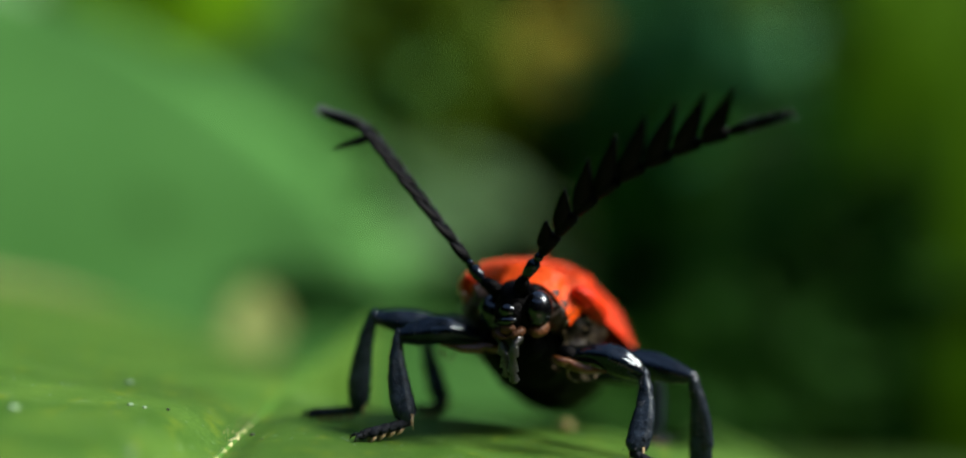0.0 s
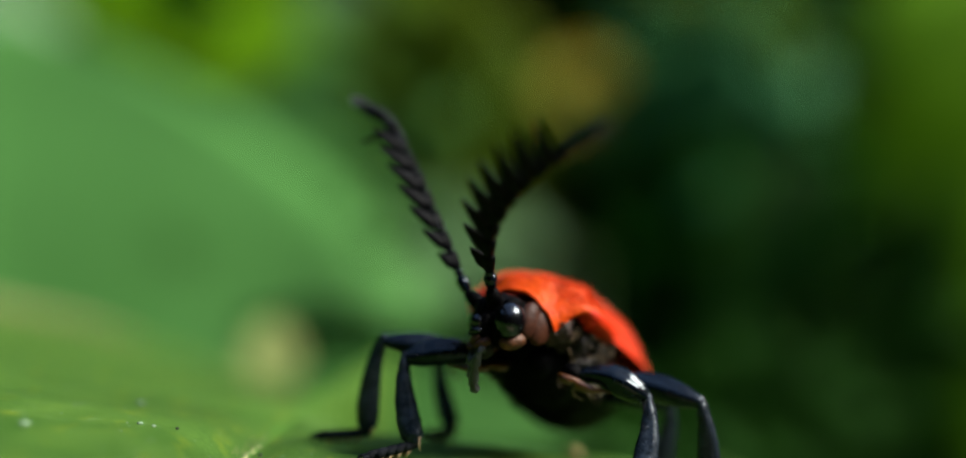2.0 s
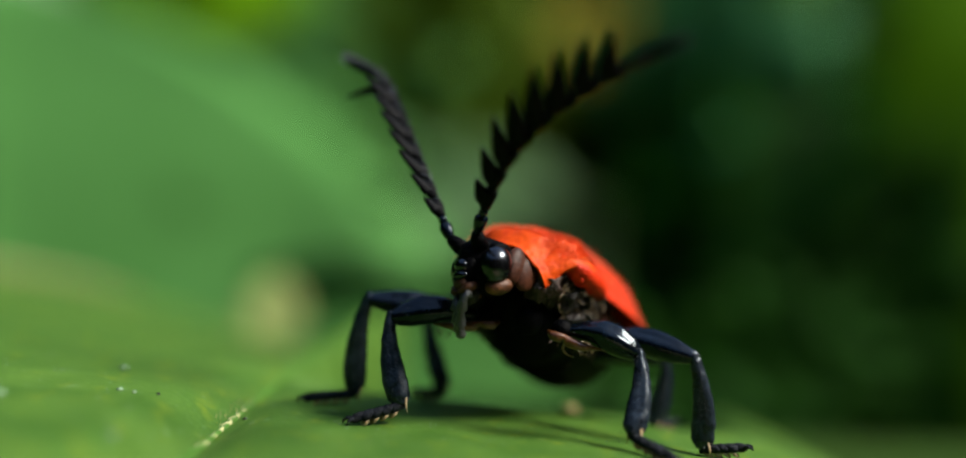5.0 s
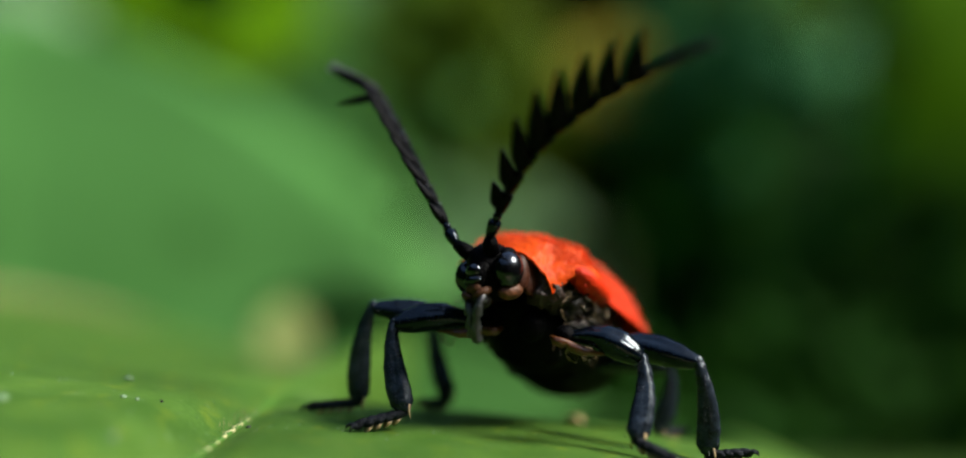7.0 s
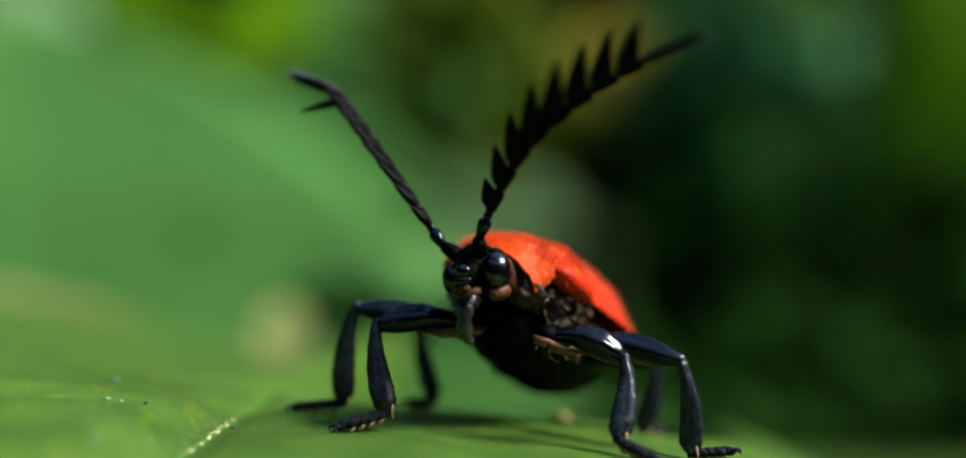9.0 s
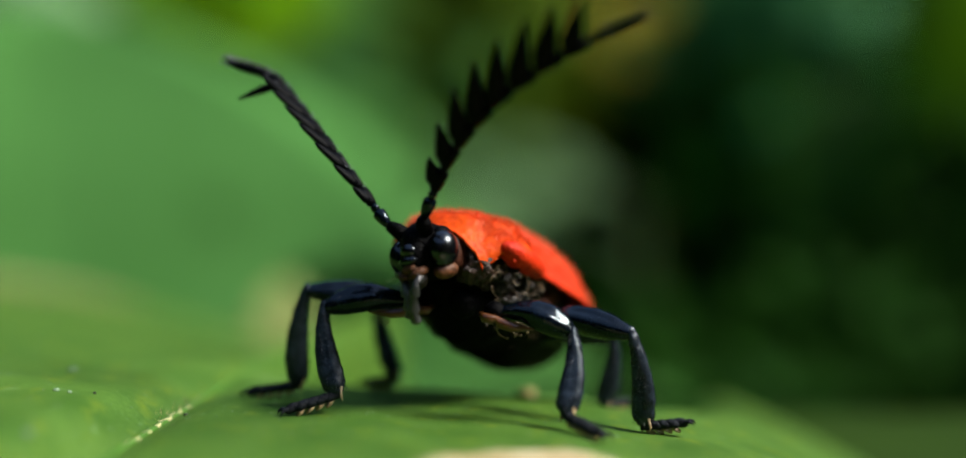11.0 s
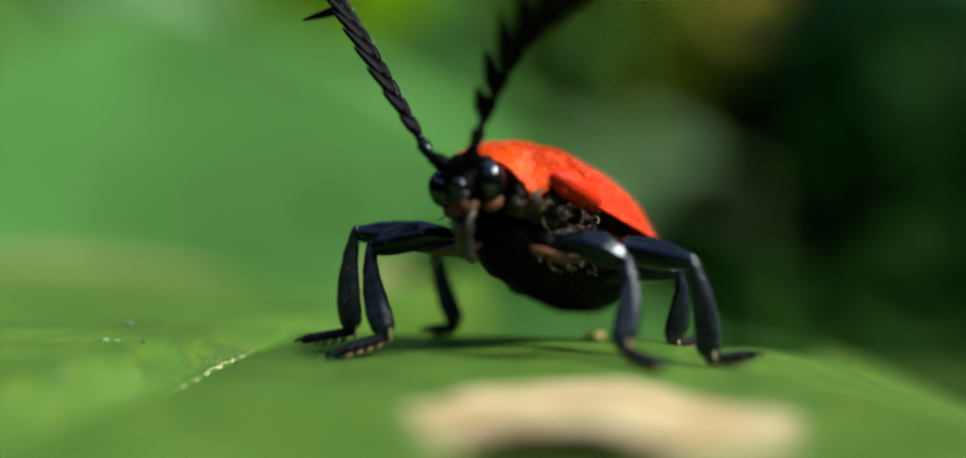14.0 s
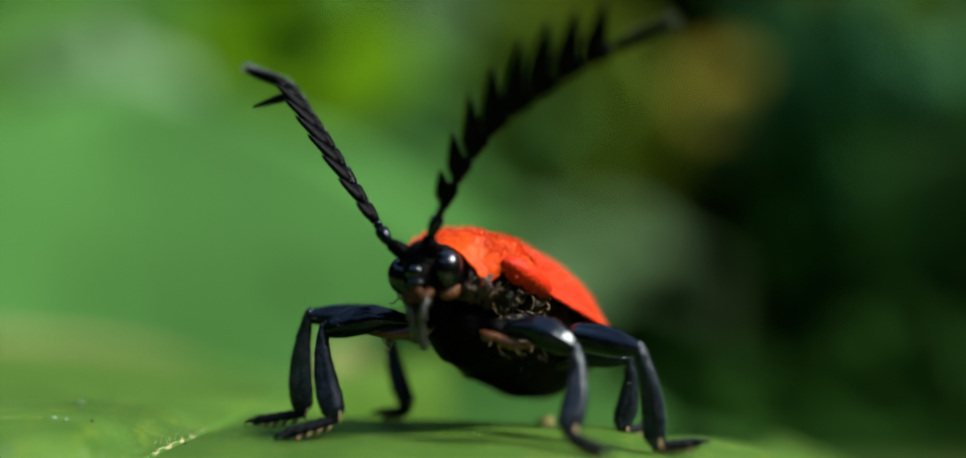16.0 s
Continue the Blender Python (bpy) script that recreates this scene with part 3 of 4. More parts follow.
def build_antenna(length, bow, peak, hook, teeth, hair_count, lean=0.0):
    """One antenna along its own z, teeth on its +x side; bow bends it along x, lean along y, hook turns its end aside."""
    n = 11
    side = Vector((0.5, -0.87, 0))
    def place(s):
        b = math.sin(math.pi / 2 * s / peak) if s < peak else math.cos(math.pi / 2 * (s - peak) / (1 - peak))
        return Vector((bow * b, lean * b, length * s)) + side * hook * (smooth(0.76, 1.04, s) / smooth(0.76, 1.04, 1.0) - s)
    cuts = [0, 0.075, 0.105, 0.19, 0.28, 0.37, 0.46, 0.55, 0.64, 0.73, 0.815, 1.0]
    made = None
    for i in range(n):
        a, b = place(cuts[i]), place(cuts[i + 1])
        mid = place((cuts[i] + cuts[i + 1]) / 2)
        way = (b - a).normalized()
        if i == 0:
            shape = tube([a, a.lerp(b, 0.2), mid, a.lerp(b, 0.85), b], [0.1, 0.17, 0.22, 0.24, 0.14], 12)
            made = part("antenna", shape, leg_black, beetle, "black comb-toothed antenna")
            continue
        if i == 1:
            shape = tube([a, mid, b], [0.12, 0.17, 0.12], 10)
        elif i == n - 1:
            last = [place(cuts[i] + (1 - cuts[i]) * k) for k in (0, 0.15, 0.4, 0.65, 0.88, 1.0)]
            full = 1.0 if hook else 0.72
            shape = tube(last, [(a * full, b * full) for a, b in ((0.15, 0.14), (0.26, 0.2), (0.30, 0.22), (0.28, 0.2), (0.2, 0.13), (0.05, 0.04))], 10)
        else:
            grow = (0.5, 0.72, 0.9, 1.0, 1.05, 1.05, 1.0, 0.9)[i - 2] * teeth
            root = a.lerp(b, 0.34) + Vector((0.05, 0, 0))
            stem = tube([a, a.lerp(b, 0.1), mid, a.lerp(b, 0.88), b],
                        [(0.12, 0.11), (0.19, 0.16), (0.24, 0.2), (0.25, 0.2), (0.13, 0.11)], 12)
            if hook and i == n - 2:
                tooth, grow = (side * 0.9 + way * 0.35).normalized(), 0.8
                shape = ((0.0, 0.2, 0.14), (0.3, 0.26, 0.15), (0.75, 0.25, 0.14), (1.3, 0.18, 0.1), (1.7, 0.09, 0.06), (1.95, 0.02, 0.02))
            else:
                tooth = (Vector((1, 0.0, 0)) * 0.66 + way * 0.75).normalized()
                shape = ((-0.1, 0.29, 0.14), (0.3, 0.37, 0.16), (0.75, 0.31, 0.14), (1.25, 0.21, 0.11), (1.65, 0.11, 0.08), (1.95, 0.02, 0.02))
            broad = 0.72 + 0.28 * grow
            prong = tube([root + tooth * d * grow for d, p, q in shape], [(p * broad, q) for d, p, q in shape], 12)
            shape = join(stem, prong)
        part("antenna_segment", shape, leg_black if i == 1 else antenna_black, made, "slender last joint with a grey tip" if i == n - 1 else "")
    fuzz = []
    for k in range(hair_count):
        s = 0.12 + 0.88 * rnd.random() ** 0.7 if hook and k % 3 else rnd.uniform(0.86, 1.0)
        a = rnd.uniform(0, 6.28)
        fuzz.append((place(s) + Vector((0.17 * math.cos(a), 0.15 * math.sin(a), 0)), (math.cos(a), math.sin(a), 1.0)))
    part("antenna_hair", hairs(fuzz, 0.19, 0.009, 0, rnd), pale_hair, made, "fine grey hair", "stuff")
    return made


antenna_left = build_antenna(10.7, 1.3, 0.45, 0.0, 1.08, 140)
antenna_right = build_antenna(9.2, 0.0, 0.55, 1.0, 0.72, 1100, 0.08)

# Legs: hip, knee, heel, toe tip in millimetres over the leaf; the hip goes with the body.
LEGS = {
    "front_right": ((0.55, -0.95, 3.75), (-2.62, -1.6, 3.52), (-1.96, -2.35, 0.72), (-3.6, -3.2, 0.0)),
    "front_left": ((3.3, -1.75, 3.62), (5.95, -2.2, 3.1), (5.85, -3.45, 0.62), (7.2, -4.75, 0.02)),
    "mid_right": ((0.9, 1.2, 2.95), (-3.62, -0.1, 3.95), (-3.87, 0.0, 0.6), (-5.8, 0.0, 0.04)),
    "mid_left": ((4.1, 0.4, 3.1), (7.95, -1.3, 3.05), (8.48, -1.5, 0.02), (10.12, -1.8, 0.08)),
    "hind_right": ((1.6, 3.4, 2.9), (-1.75, 4.0, 3.45), (-0.85, 3.4, 0.45), (-2.15, 3.4, 0.05)),
    "hind_left": ((4.2, 2.8, 2.05), (7.4, 2.5, 2.45), (7.14, 2.4, 0.0), (8.2, 3.6, -0.15)),
}
SIZE = {"front": 1.0, "mid": 1.0, "hind": 0.9}


def build_leg(name, hip, knee, heel, toe):
    """Returns the leg and its movable pieces; each piece lies along its own z."""
    hip, knee, heel, toe = map(Vector, (hip, knee, heel, toe))
    k = SIZE[name.split("_")[0]]
    leg = part("leg", join(ball((0, 0, 0), (0.4 * k, 0.4 * k, 0.4 * k), 14, 9)), black, beetle,
               "black jointed leg with a tan hip" if "front" in name else "black jointed leg")
    f = (knee - hip).length
    femur = part("femur", limb([(z * f, 0.30 * k * math.sin(math.pi * min(1, max(0, z))) ** 1.3, a * k, b * k) for z, a, b in (
        (-0.02, 0.12, 0.12), (0.05, 0.18, 0.20), (0.16, 0.25, 0.28), (0.32, 0.35, 0.40), (0.5, 0.47, 0.54), (0.68, 0.50, 0.55),
        (0.84, 0.42, 0.44), (0.94, 0.31, 0.32), (1.0, 0.22, 0.22), (1.04, 0.07, 0.07))], seed=hip.x, lump=0.018, hollow=0.14, facing=0.75 if "left" in name else -0.75), leg_black, leg)
    s = (heel - knee).length
    tibia = part("tibia", limb([(z * s, c * k, a * k, b * k) for z, c, a, b in (
        (-0.05, 0.0, 0.14, 0.16), (0.06, 0.08, 0.19, 0.19), (0.25, 0.17, 0.26, 0.22), (0.5, 0.19, 0.36, 0.24), (0.75, 0.14, 0.42, 0.26),
        (0.93, 0.05, 0.38, 0.26), (1.02, 0.0, 0.2, 0.18))], seed=heel.x, lump=0.03, hollow=0.24, facing=1.5 if "left" in name else -1.5), shank_black, leg)
    spurs = [part("tibia_spur", tube([(sx * k, sy, s * 0.95), ((sx + 0.04) * k, sy * 1.3, s * 1.05), (sx * 0.9 * k, sy * 1.4, s * 1.13)], [0.05, 0.035, 0.006], 6), sole_tan, leg, "pale tan spur")
             for sx, sy in ((0.28, 0.12), (-0.16, -0.12))]
    d = (toe - heel)
    run = d.length - 0.24
    toes = spurs
    for i in range(5):
        a, b = 0.2 * i * run, 0.2 * (i + 1) * run
        w = (0.22, 0.25, 0.27, 0.29, 0.18)[i] * k
        low = -0.04
        shape = [tube([(0, 0.02, a - 0.08), (0, 0.03, a + 0.3 * (b - a)), (0, 0, a + 0.8 * (b - a)), (0, low, b + 0.06), (0, low - 0.05, b + 0.12)],
                      [(0.15 * k, 0.15 * k), (w * 0.7, 0.17 * k), (w * 0.92, 0.17 * k), (w * 0.85, 0.13 * k), (0.05, 0.04)], 12)]
        if i == 4:
            for sd in (-1, 1):
                shape.append(tube([(sd * 0.05, 0.0, run - 0.05), (sd * 0.16, 0.05, run + 0.16), (sd * 0.22, 0.0, run + 0.28), (sd * 0.2, -0.1, run + 0.34)], [0.08, 0.065, 0.045, 0.01], 7))
        toes.append(part("tarsal_segment", join(*shape), foot_black, leg, "clawed last joint of the foot" if i == 4 else ""))
        if i < 4:
            toes.append(part("sole_pad", tube([(0, -0.10, b - 0.22), (0, -0.17, b - 0.06), (0, -0.25, b + 0.06), (0, -0.3, b + 0.12)], [(0.08, 0.04), (w * 0.8, 0.08), (w * 0.75, 0.07), (0.05, 0.03)], 8),
                             sole_tan, leg, "pale tan pad under the foot"))
    spots = []
    for _ in range(380):
        z, a = s * rnd.random(), rnd.uniform(0, 2 * math.pi)
        wide = 0.17 + 0.2 * min(1, z / s / 0.75)
        spots.append(((0.2 * k * math.sin(math.pi * z / s) + 0.95 * wide * k * math.cos(a), (0.1 + 0.38 * wide) * k * math.sin(a), z), (math.cos(a), math.sin(a), 1.2)))
    toes.append(part("tibia_hair", hairs(spots, 0.13, 0.006, 0, rnd), leg_hair, leg, "", "stuff"))
    spots = []
    for _ in range(260):
        z, a = rnd.uniform(0.12, 0.98), rnd.uniform(0, 2 * math.pi)
        r = 0.24 + 0.28 * math.sin(math.pi * z ** 1.2)
        spots.append((((0.30 * math.sin(math.pi * z) ** 1.3 + r * math.cos(a)) * k, 1.05 * r * k * math.sin(a), z * f), (math.cos(a), math.sin(a), 1.6)))
    part("femur_hair", hairs(spots, 0.10, 0.006, 0, rnd), leg_hair, leg, "", "stuff")
    return leg, femur, tibia, toes


leg_pieces = {name: build_leg(name, *joints) for name, joints in LEGS.items()}
# The tan inner base of each front thigh.
for name in ("front_right", "front_left"):
    hip, knee = (Vector(v) for v in LEGS[name][:2])
    f = (knee - hip).length
    face = 1 if name == "front_left" else -1
    base = part("thigh_base", tube([(-0.1, face * 0.3, -f * 0.16), (-0.2, face * 0.42, -f * 0.08), (-0.2, face * 0.4, f * 0.03), (-0.15, face * 0.36, f * 0.06), (-0.26, face * 0.34, f * 0.12), (-0.3, face * 0.3, f * 0.3), (-0.2, face * 0.2, f * 0.55)], [0.05, 0.17, 0.17, 0.11, 0.19, 0.16, 0.03], 14), tan_joint, leg_pieces[name][0], "tan-brown inner base of the thigh")
    leg_pieces[name] = (*leg_pieces[name], base)


# ---- small things on the leaf ----
def flake(name, x, y, r, mat, label, category, seed):
    q = random.Random(seed)
    shape = ball((0, 0, 0), (r, r * q.uniform(0.6, 1.0), r * 0.5), 10, 6)
    shape = ([Vector(v) * (1 + 0.5 * noise.noise(Vector(v) * (2.2 / r) + Vector((seed, 0, 0)))) for v in shape[0]], shape[1])
    ob = new(name, mesh_of(name, *shape))
    ob.data.materials.append(mat)
    ob.matrix_basis = pose(x * MM, y * MM, (leaf_height(x, y) + r * 0.22) * MM, 0, 0, q.uniform(0, 360))
    return tagged(ob, label, category)


flake("debris", -10.0, -3.6, 0.09, speck_dark, "tiny dark crumb lying on the leaf", "debris", 1)
flake("debris", -7.35, -2.0, 0.1, speck_dark, "tiny dark crumb beside the midrib", "debris", 2)
flake("dust_fleck", -12.4, 0.2, 0.18, speck_pale, "pale dust fleck on the leaf", "dust", 3)
flake("dust_fleck", -11.2, -3.9, 0.12, speck_pale, "pale dust fleck on the leaf", "dust", 4)
flake("dust_fleck", -10.7, -4.0, 0.1, speck_pale, "pale dust fleck on the leaf", "dust", 6)
flake("dust_fleck", -14.0, -7.0, 0.2, speck_pale, "pale blue-grey dust fleck on the leaf", "dust", 7)
flake("dust_fleck", -9.6, -9.5, 0.2, speck_pale, "pale blue-grey dust fleck on the leaf", "dust", 8)
flake("pollen_grain", 4.1, 5.4, 0.42, grain_tan, "tan grain lying behind the beetle", "grain", 9)
dust = []
q = random.Random(21)
for _ in range(320):
    x, y = q.uniform(-22, 9), q.gauss(-3, 5)
    r = q.uniform(0.015, 0.04)
    dust.append(ball((x, y, leaf_height(x, y) + r * 0.3), (r, r, r * 0.6), 6, 4))
ob = new("leaf_dust", mesh_of("leaf_dust", *join(*dust)))
ob.data.materials.append(speck_pale)
tagged(ob, "fine pale dust scattered over the leaf", "dust", kind="stuff")
# Torn fibres standing along the midrib.
fibres = []
for _ in range(26):
    y = q.uniform(-3.0, 0.5)
    x = -7.75 + 0.05 * (y + 1) + q.uniform(-0.45, 0.15)
    fibres.append(((x, y, leaf_height(x, y)), (q.uniform(-0.6, 0.6), q.uniform(-0.3, 0.3), 1)))
ob = new("vein_fibres", mesh_of("vein_fibres", *hairs(fibres, 0.22, 0.02, 0.0, q)))
ob.data.materials.append(vein_pale)
tagged(ob, "torn pale fibres along the midrib", "fibres", kind="stuff")


# ---- foliage behind, far out of focus ----
def build_foliage(label, mat, x, y, z, length, width, tilt, spin, turn, curl=0.12):
    """A leaf with its middle at x, y, z (mm); tilt raises its tip, spin leans it in its plane, turn swings it about the upright."""
    m = Matrix.Translation(Vector((x, y, z)) * MM) @ pose(0, 0, 0, 0, 0, turn) @ pose(0, 0, 0, tilt, 0, 0) @ pose(0, 0, 0, 0, 0, spin)
    leaf = thing("foliage_leaf", label, "leaf", m, "leaves behind")
    def top(u, v):
        s = 2 * u - 1
        w = width / 2 * max(0.03, math.sin(math.pi * v ** 0.85)) ** 0.75
        yy = (v - 0.5) * length
        return (s * w, yy, -curl * length * (2 * v - 1) ** 2 * 0.5 + 0.12 * abs(s) * w + 0.01 * length * noise.noise((s * 2, v * 5, x)))
    part("blade", shell(top, 12, 24, 0.4), mat, leaf)
    rib = [Vector(top(0.5, k / 24)) + Vector((0, 0, 0.1)) for k in range(25)]
    part("midrib", tube(rib, [0.012 * width * (1.15 - k / 24) for k in range(25)], 8), mat, leaf)
    root = m.inverted() @ (Vector((x, y + 25, -296)) * MM) / MM
    s0, s1 = rib[0] + Vector((0, -0.12 * length, -0.02 * length)), rib[0] + Vector((0, -0.25 * length, -0.08 * length))
    part("stalk", tube([rib[0], s0, s1, s1.lerp(root, 0.3) + Vector((0, -0.1 * length, 0)), s1.lerp(root, 0.65), root], [0.5, 0.5, 0.6, 0.8, 1.0, 1.3], 8), mat, leaf)
    return leaf


def build_spray(label, mat, x, y, z, wide, high, count, size, seed):
    """A loose spray of small leaves round x, y, z (mm), thinning outwards, on a stem from below."""
    q = random.Random(seed)
    spray = thing("foliage_spray", label, "plant", pose(x * MM, y * MM, z * MM), "sprays behind")
    blades, twigs = [], []
    for _ in range(count):
        c = Vector((q.gauss(0, wide), q.gauss(0, 14), q.gauss(0, high)))
        m = Matrix.Translation(c) @ Matrix.Rotation(q.uniform(0, 6.28), 4, "Y") @ Matrix.Rotation(q.uniform(-0.7, 0.7), 4, "X") @ Matrix.Rotation(q.uniform(-0.7, 0.7), 4, "Z")
        l = size * q.uniform(0.6, 1.3)
        def top(u, v):
            w = 0.24 * l * max(0.04, math.sin(math.pi * v ** 0.9)) ** 0.8
            return ((2 * u - 1) * w, 0.1 * l * (2 * v - 1) ** 2, l * v)
        verts, faces = shell(top, 4, 8, 0.0)
        verts = [Vector(v) + Vector((0, 0.25 * (i >= len(verts) // 2), 0)) for i, v in enumerate(verts)]
        blades.append(moved((verts, faces), m))
        twigs.append(tube([m @ Vector((0, 0, 0)), (m @ Vector((0, 0, 0))).lerp(Vector((0, 0, c.z - 3)), 0.6), (0, 0, c.z - 6)], [0.25, 0.3, 0.35], 5))
    part("leaves", join(*blades), mat, spray, "", "stuff")
    part("stem", join(tube([(0, 0, 1.6 * high), (0, 1, -high), (2, 3, -2 * high - 60)], [0.4, 0.7, 1.0], 6), *twigs), f_shade_deep, spray)
    return spray


f_mid = leaf_material("foliage_mid", (0.092, 0.290, 0.058), (0.134, 0.365, 0.090), 0.6, 0.35, 30.0, gloss=0.05)
f_bright = leaf_material("foliage_bright", (0.077, 0.235, 0.032), (0.108, 0.30, 0.05), 0.6, 0.35, 30.0, gloss=0.05)
f_lime = leaf_material("foliage_lime", (0.108, 0.27, 0.001), (0.153, 0.35, 0.002), 0.6, 0.4, 30.0, gloss=0.05)
# Pale base colour stands in for foliage bright with sunlight.
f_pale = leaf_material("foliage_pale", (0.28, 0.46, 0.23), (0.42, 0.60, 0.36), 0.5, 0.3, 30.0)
f_olive = leaf_material("foliage_olive", (0.06, 0.095, 0.001), (0.095, 0.14, 0.002), 0.6, 0.1, 30.0, gloss=0.05)
f_amber = leaf_material("foliage_amber", (0.29, 0.25, 0.020), (0.36, 0.31, 0.032), 0.6, 0.2, 30.0, gloss=0.05)
f_teal = leaf_material("foliage_teal", (0.052, 0.225, 0.072), (0.076, 0.29, 0.098), 0.5, 0.1, 30.0, gloss=0.05)
# Near-black base colour puts deep shade into this leaf and the stems.
f_shade_deep = leaf_material("foliage_shade_deep", (0.003, 0.019, 0.002), (0.005, 0.028, 0.003), 0.6, 0.1, 30.0, gloss=0.03)
f_grey = leaf_material("foliage_grey", (0.085, 0.18, 0.065), (0.12, 0.23, 0.09), 0.5, 0.3, 30.0, gloss=0.05)
f_greyl = leaf_material("foliage_grey_light", (0.085, 0.17, 0.064), (0.12, 0.21, 0.085), 0.5, 0.3, 30.0, gloss=0.05)
f_straw = leaf_material("foliage_straw", (0.27, 0.34, 0.10), (0.36, 0.42, 0.14), 0.6, 0.3, 60.0, gloss=0.05)
f_oliveg = leaf_material("foliage_olive_green", (0.052, 0.112, 0.003), (0.074, 0.146, 0.006), 0.6, 0.3, 30.0, gloss=0.05)
f_half = leaf_material("foliage_leaf_green", (0.076, 0.245, 0.042), (0.116, 0.32, 0.062), 0.6, 0.35, 30.0, gloss=0.05)
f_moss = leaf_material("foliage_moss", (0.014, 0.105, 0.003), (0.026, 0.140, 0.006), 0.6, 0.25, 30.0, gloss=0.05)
f_side = leaf_material("foliage_side", (0.100, 0.255, 0.001), (0.140, 0.33, 0.002), 0.6, 0.35, 30.0, gloss=0.05)
f_soft = leaf_material("foliage_soft", (0.064, 0.205, 0.040), (0.098, 0.265, 0.058), 0.6, 0.35, 30.0, gloss=0.05)
# Low base colours of the next two stand in for half shade.
f_shade_dim = leaf_material("foliage_shade_dim", (0.0125, 0.062, 0.004), (0.022, 0.088, 0.007), 0.6, 0.25, 30.0, gloss=0.05)
f_under = leaf_material("foliage_shade_drab", (0.023, 0.053, 0.007), (0.035, 0.072, 0.011), 0.6, 0.2, 30.0, gloss=0.05)
# Near-black base colour stands in for the shaded gaps between plants.
f_shade_black = leaf_material("understory", (0.001, 0.006, 0.001), (0.002, 0.012, 0.001), 0.7, 0.0, 12.0, gloss=0.02)

build_foliage("large mid-green leaf out of focus", f_mid, -65, 106, -12, 100, 120, 66, 6, 12, 0.05)
build_foliage("mid-green leaf behind the perch", f_soft, -35, 126, 9, 30, 38, 72, 15, 0, 0.05)
build_foliage("green leaf behind the large one", f_soft, -44, 152, 24, 46, 36, 55, 25, 0, 0.05)
build_foliage("bright green leaf high behind", f_bright, -131, 232, 54, 62, 84, 70, 10, 15, 0.05)
build_foliage("dim bluish leaf far behind", f_teal, 50, 262, 56, 50, 44, 58, 12, -10, 0.05)
build_foliage("pale green leaf with a sunlit look in its colour", f_pale, -104, 192, 34, 60, 34, 52, 35, 10)
build_foliage("yellow-green leaf hanging high behind", f_lime, -60, 163, 45, 52, 34, 52, 60, 0)
build_foliage("pale grey-green leaf behind", f_grey, -49, 227, 46, 80, 34, 62, 10, 0)
build_foliage("yellow-green leaf in half shade", f_under, -36, 240, 42, 90, 30, 75, 8, 0)
build_foliage("dull olive leaf in shade", f_olive, -20, 250, 46, 80, 46, 75, 20, 0)
build_foliage("withered amber leaf far behind", f_amber, 16.5, 271, 49, 30, 24, 58, 10, 0)
build_foliage("dim green leaf high behind", f_moss, 72, 285, 64, 62, 60, 50, 15, 0, 0.05)
build_foliage("dark teal leaf behind", f_teal, 47, 228, 45, 46, 34, 66, 8, 0)
build_foliage("yellow-green leaf at the side", f_side, 77, 155, 44, 66, 34, 70, -32, -10)
build_foliage("green upright leaf at the side", f_side, 74, 128, 5, 100, 23, 80, 3, -14)
build_foliage("grey-green leaf tip behind", f_grey, -24, 125, 8, 50, 17, 60, 80, 0)
build_foliage("soft grey-green leaf end behind", f_greyl, -5, 146, 11, 25, 11, 48, 78, 0, 0.05)
build_spray("loose olive sprig far out of focus", f_oliveg, -22, 180, 24, 10, 11, 66, 14, 32)
build_spray("green sprig behind the big leaf", f_soft, -48, 178, 26, 11, 10, 80, 15, 41)
build_spray("soft green sprig behind the perch", f_soft, -22, 140, 3, 8, 6, 100, 7, 42)
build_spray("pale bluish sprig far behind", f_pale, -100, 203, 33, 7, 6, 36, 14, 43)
build_spray("shaded green sprig low behind the perch", f_shade_dim, 11, 92, -11, 5, 3.5, 80, 5, 33)
build_spray("dim green sprig in half shade", f_shade_dim, 74, 268, 26, 15, 10, 110, 11, 34)
build_spray("dim bluish-green sprig in half shade", f_teal, 46, 225, 46, 12, 10, 60, 15, 35)
build_foliage("green leaf end low behind the perch", f_soft, -5, 60, -5.8, 26, 8, 56, 82, 0, 0.05)
build_spray("green sprig low in shade", f_shade_dim, 36, 112, -9, 5.5, 4.5, 110, 6, 36)
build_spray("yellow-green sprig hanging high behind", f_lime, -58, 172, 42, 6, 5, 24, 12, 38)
build_spray("pale sprig far behind, coloured as if sunlit", f_pale, -112, 195, 36, 8, 6, 30, 13, 39)
build_spray("green sprig in half shade", f_shade_dim, 95, 290, 60, 16, 13, 100, 14, 40)
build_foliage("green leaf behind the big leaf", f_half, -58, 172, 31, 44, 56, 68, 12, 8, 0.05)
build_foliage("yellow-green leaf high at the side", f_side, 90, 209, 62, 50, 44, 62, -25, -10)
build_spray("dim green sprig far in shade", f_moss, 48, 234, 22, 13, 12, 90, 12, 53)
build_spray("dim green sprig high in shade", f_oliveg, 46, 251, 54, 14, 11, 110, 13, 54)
build_spray("green sprig low at the side", f_shade_dim, 60, 150, -2, 7, 9, 100, 8, 63)
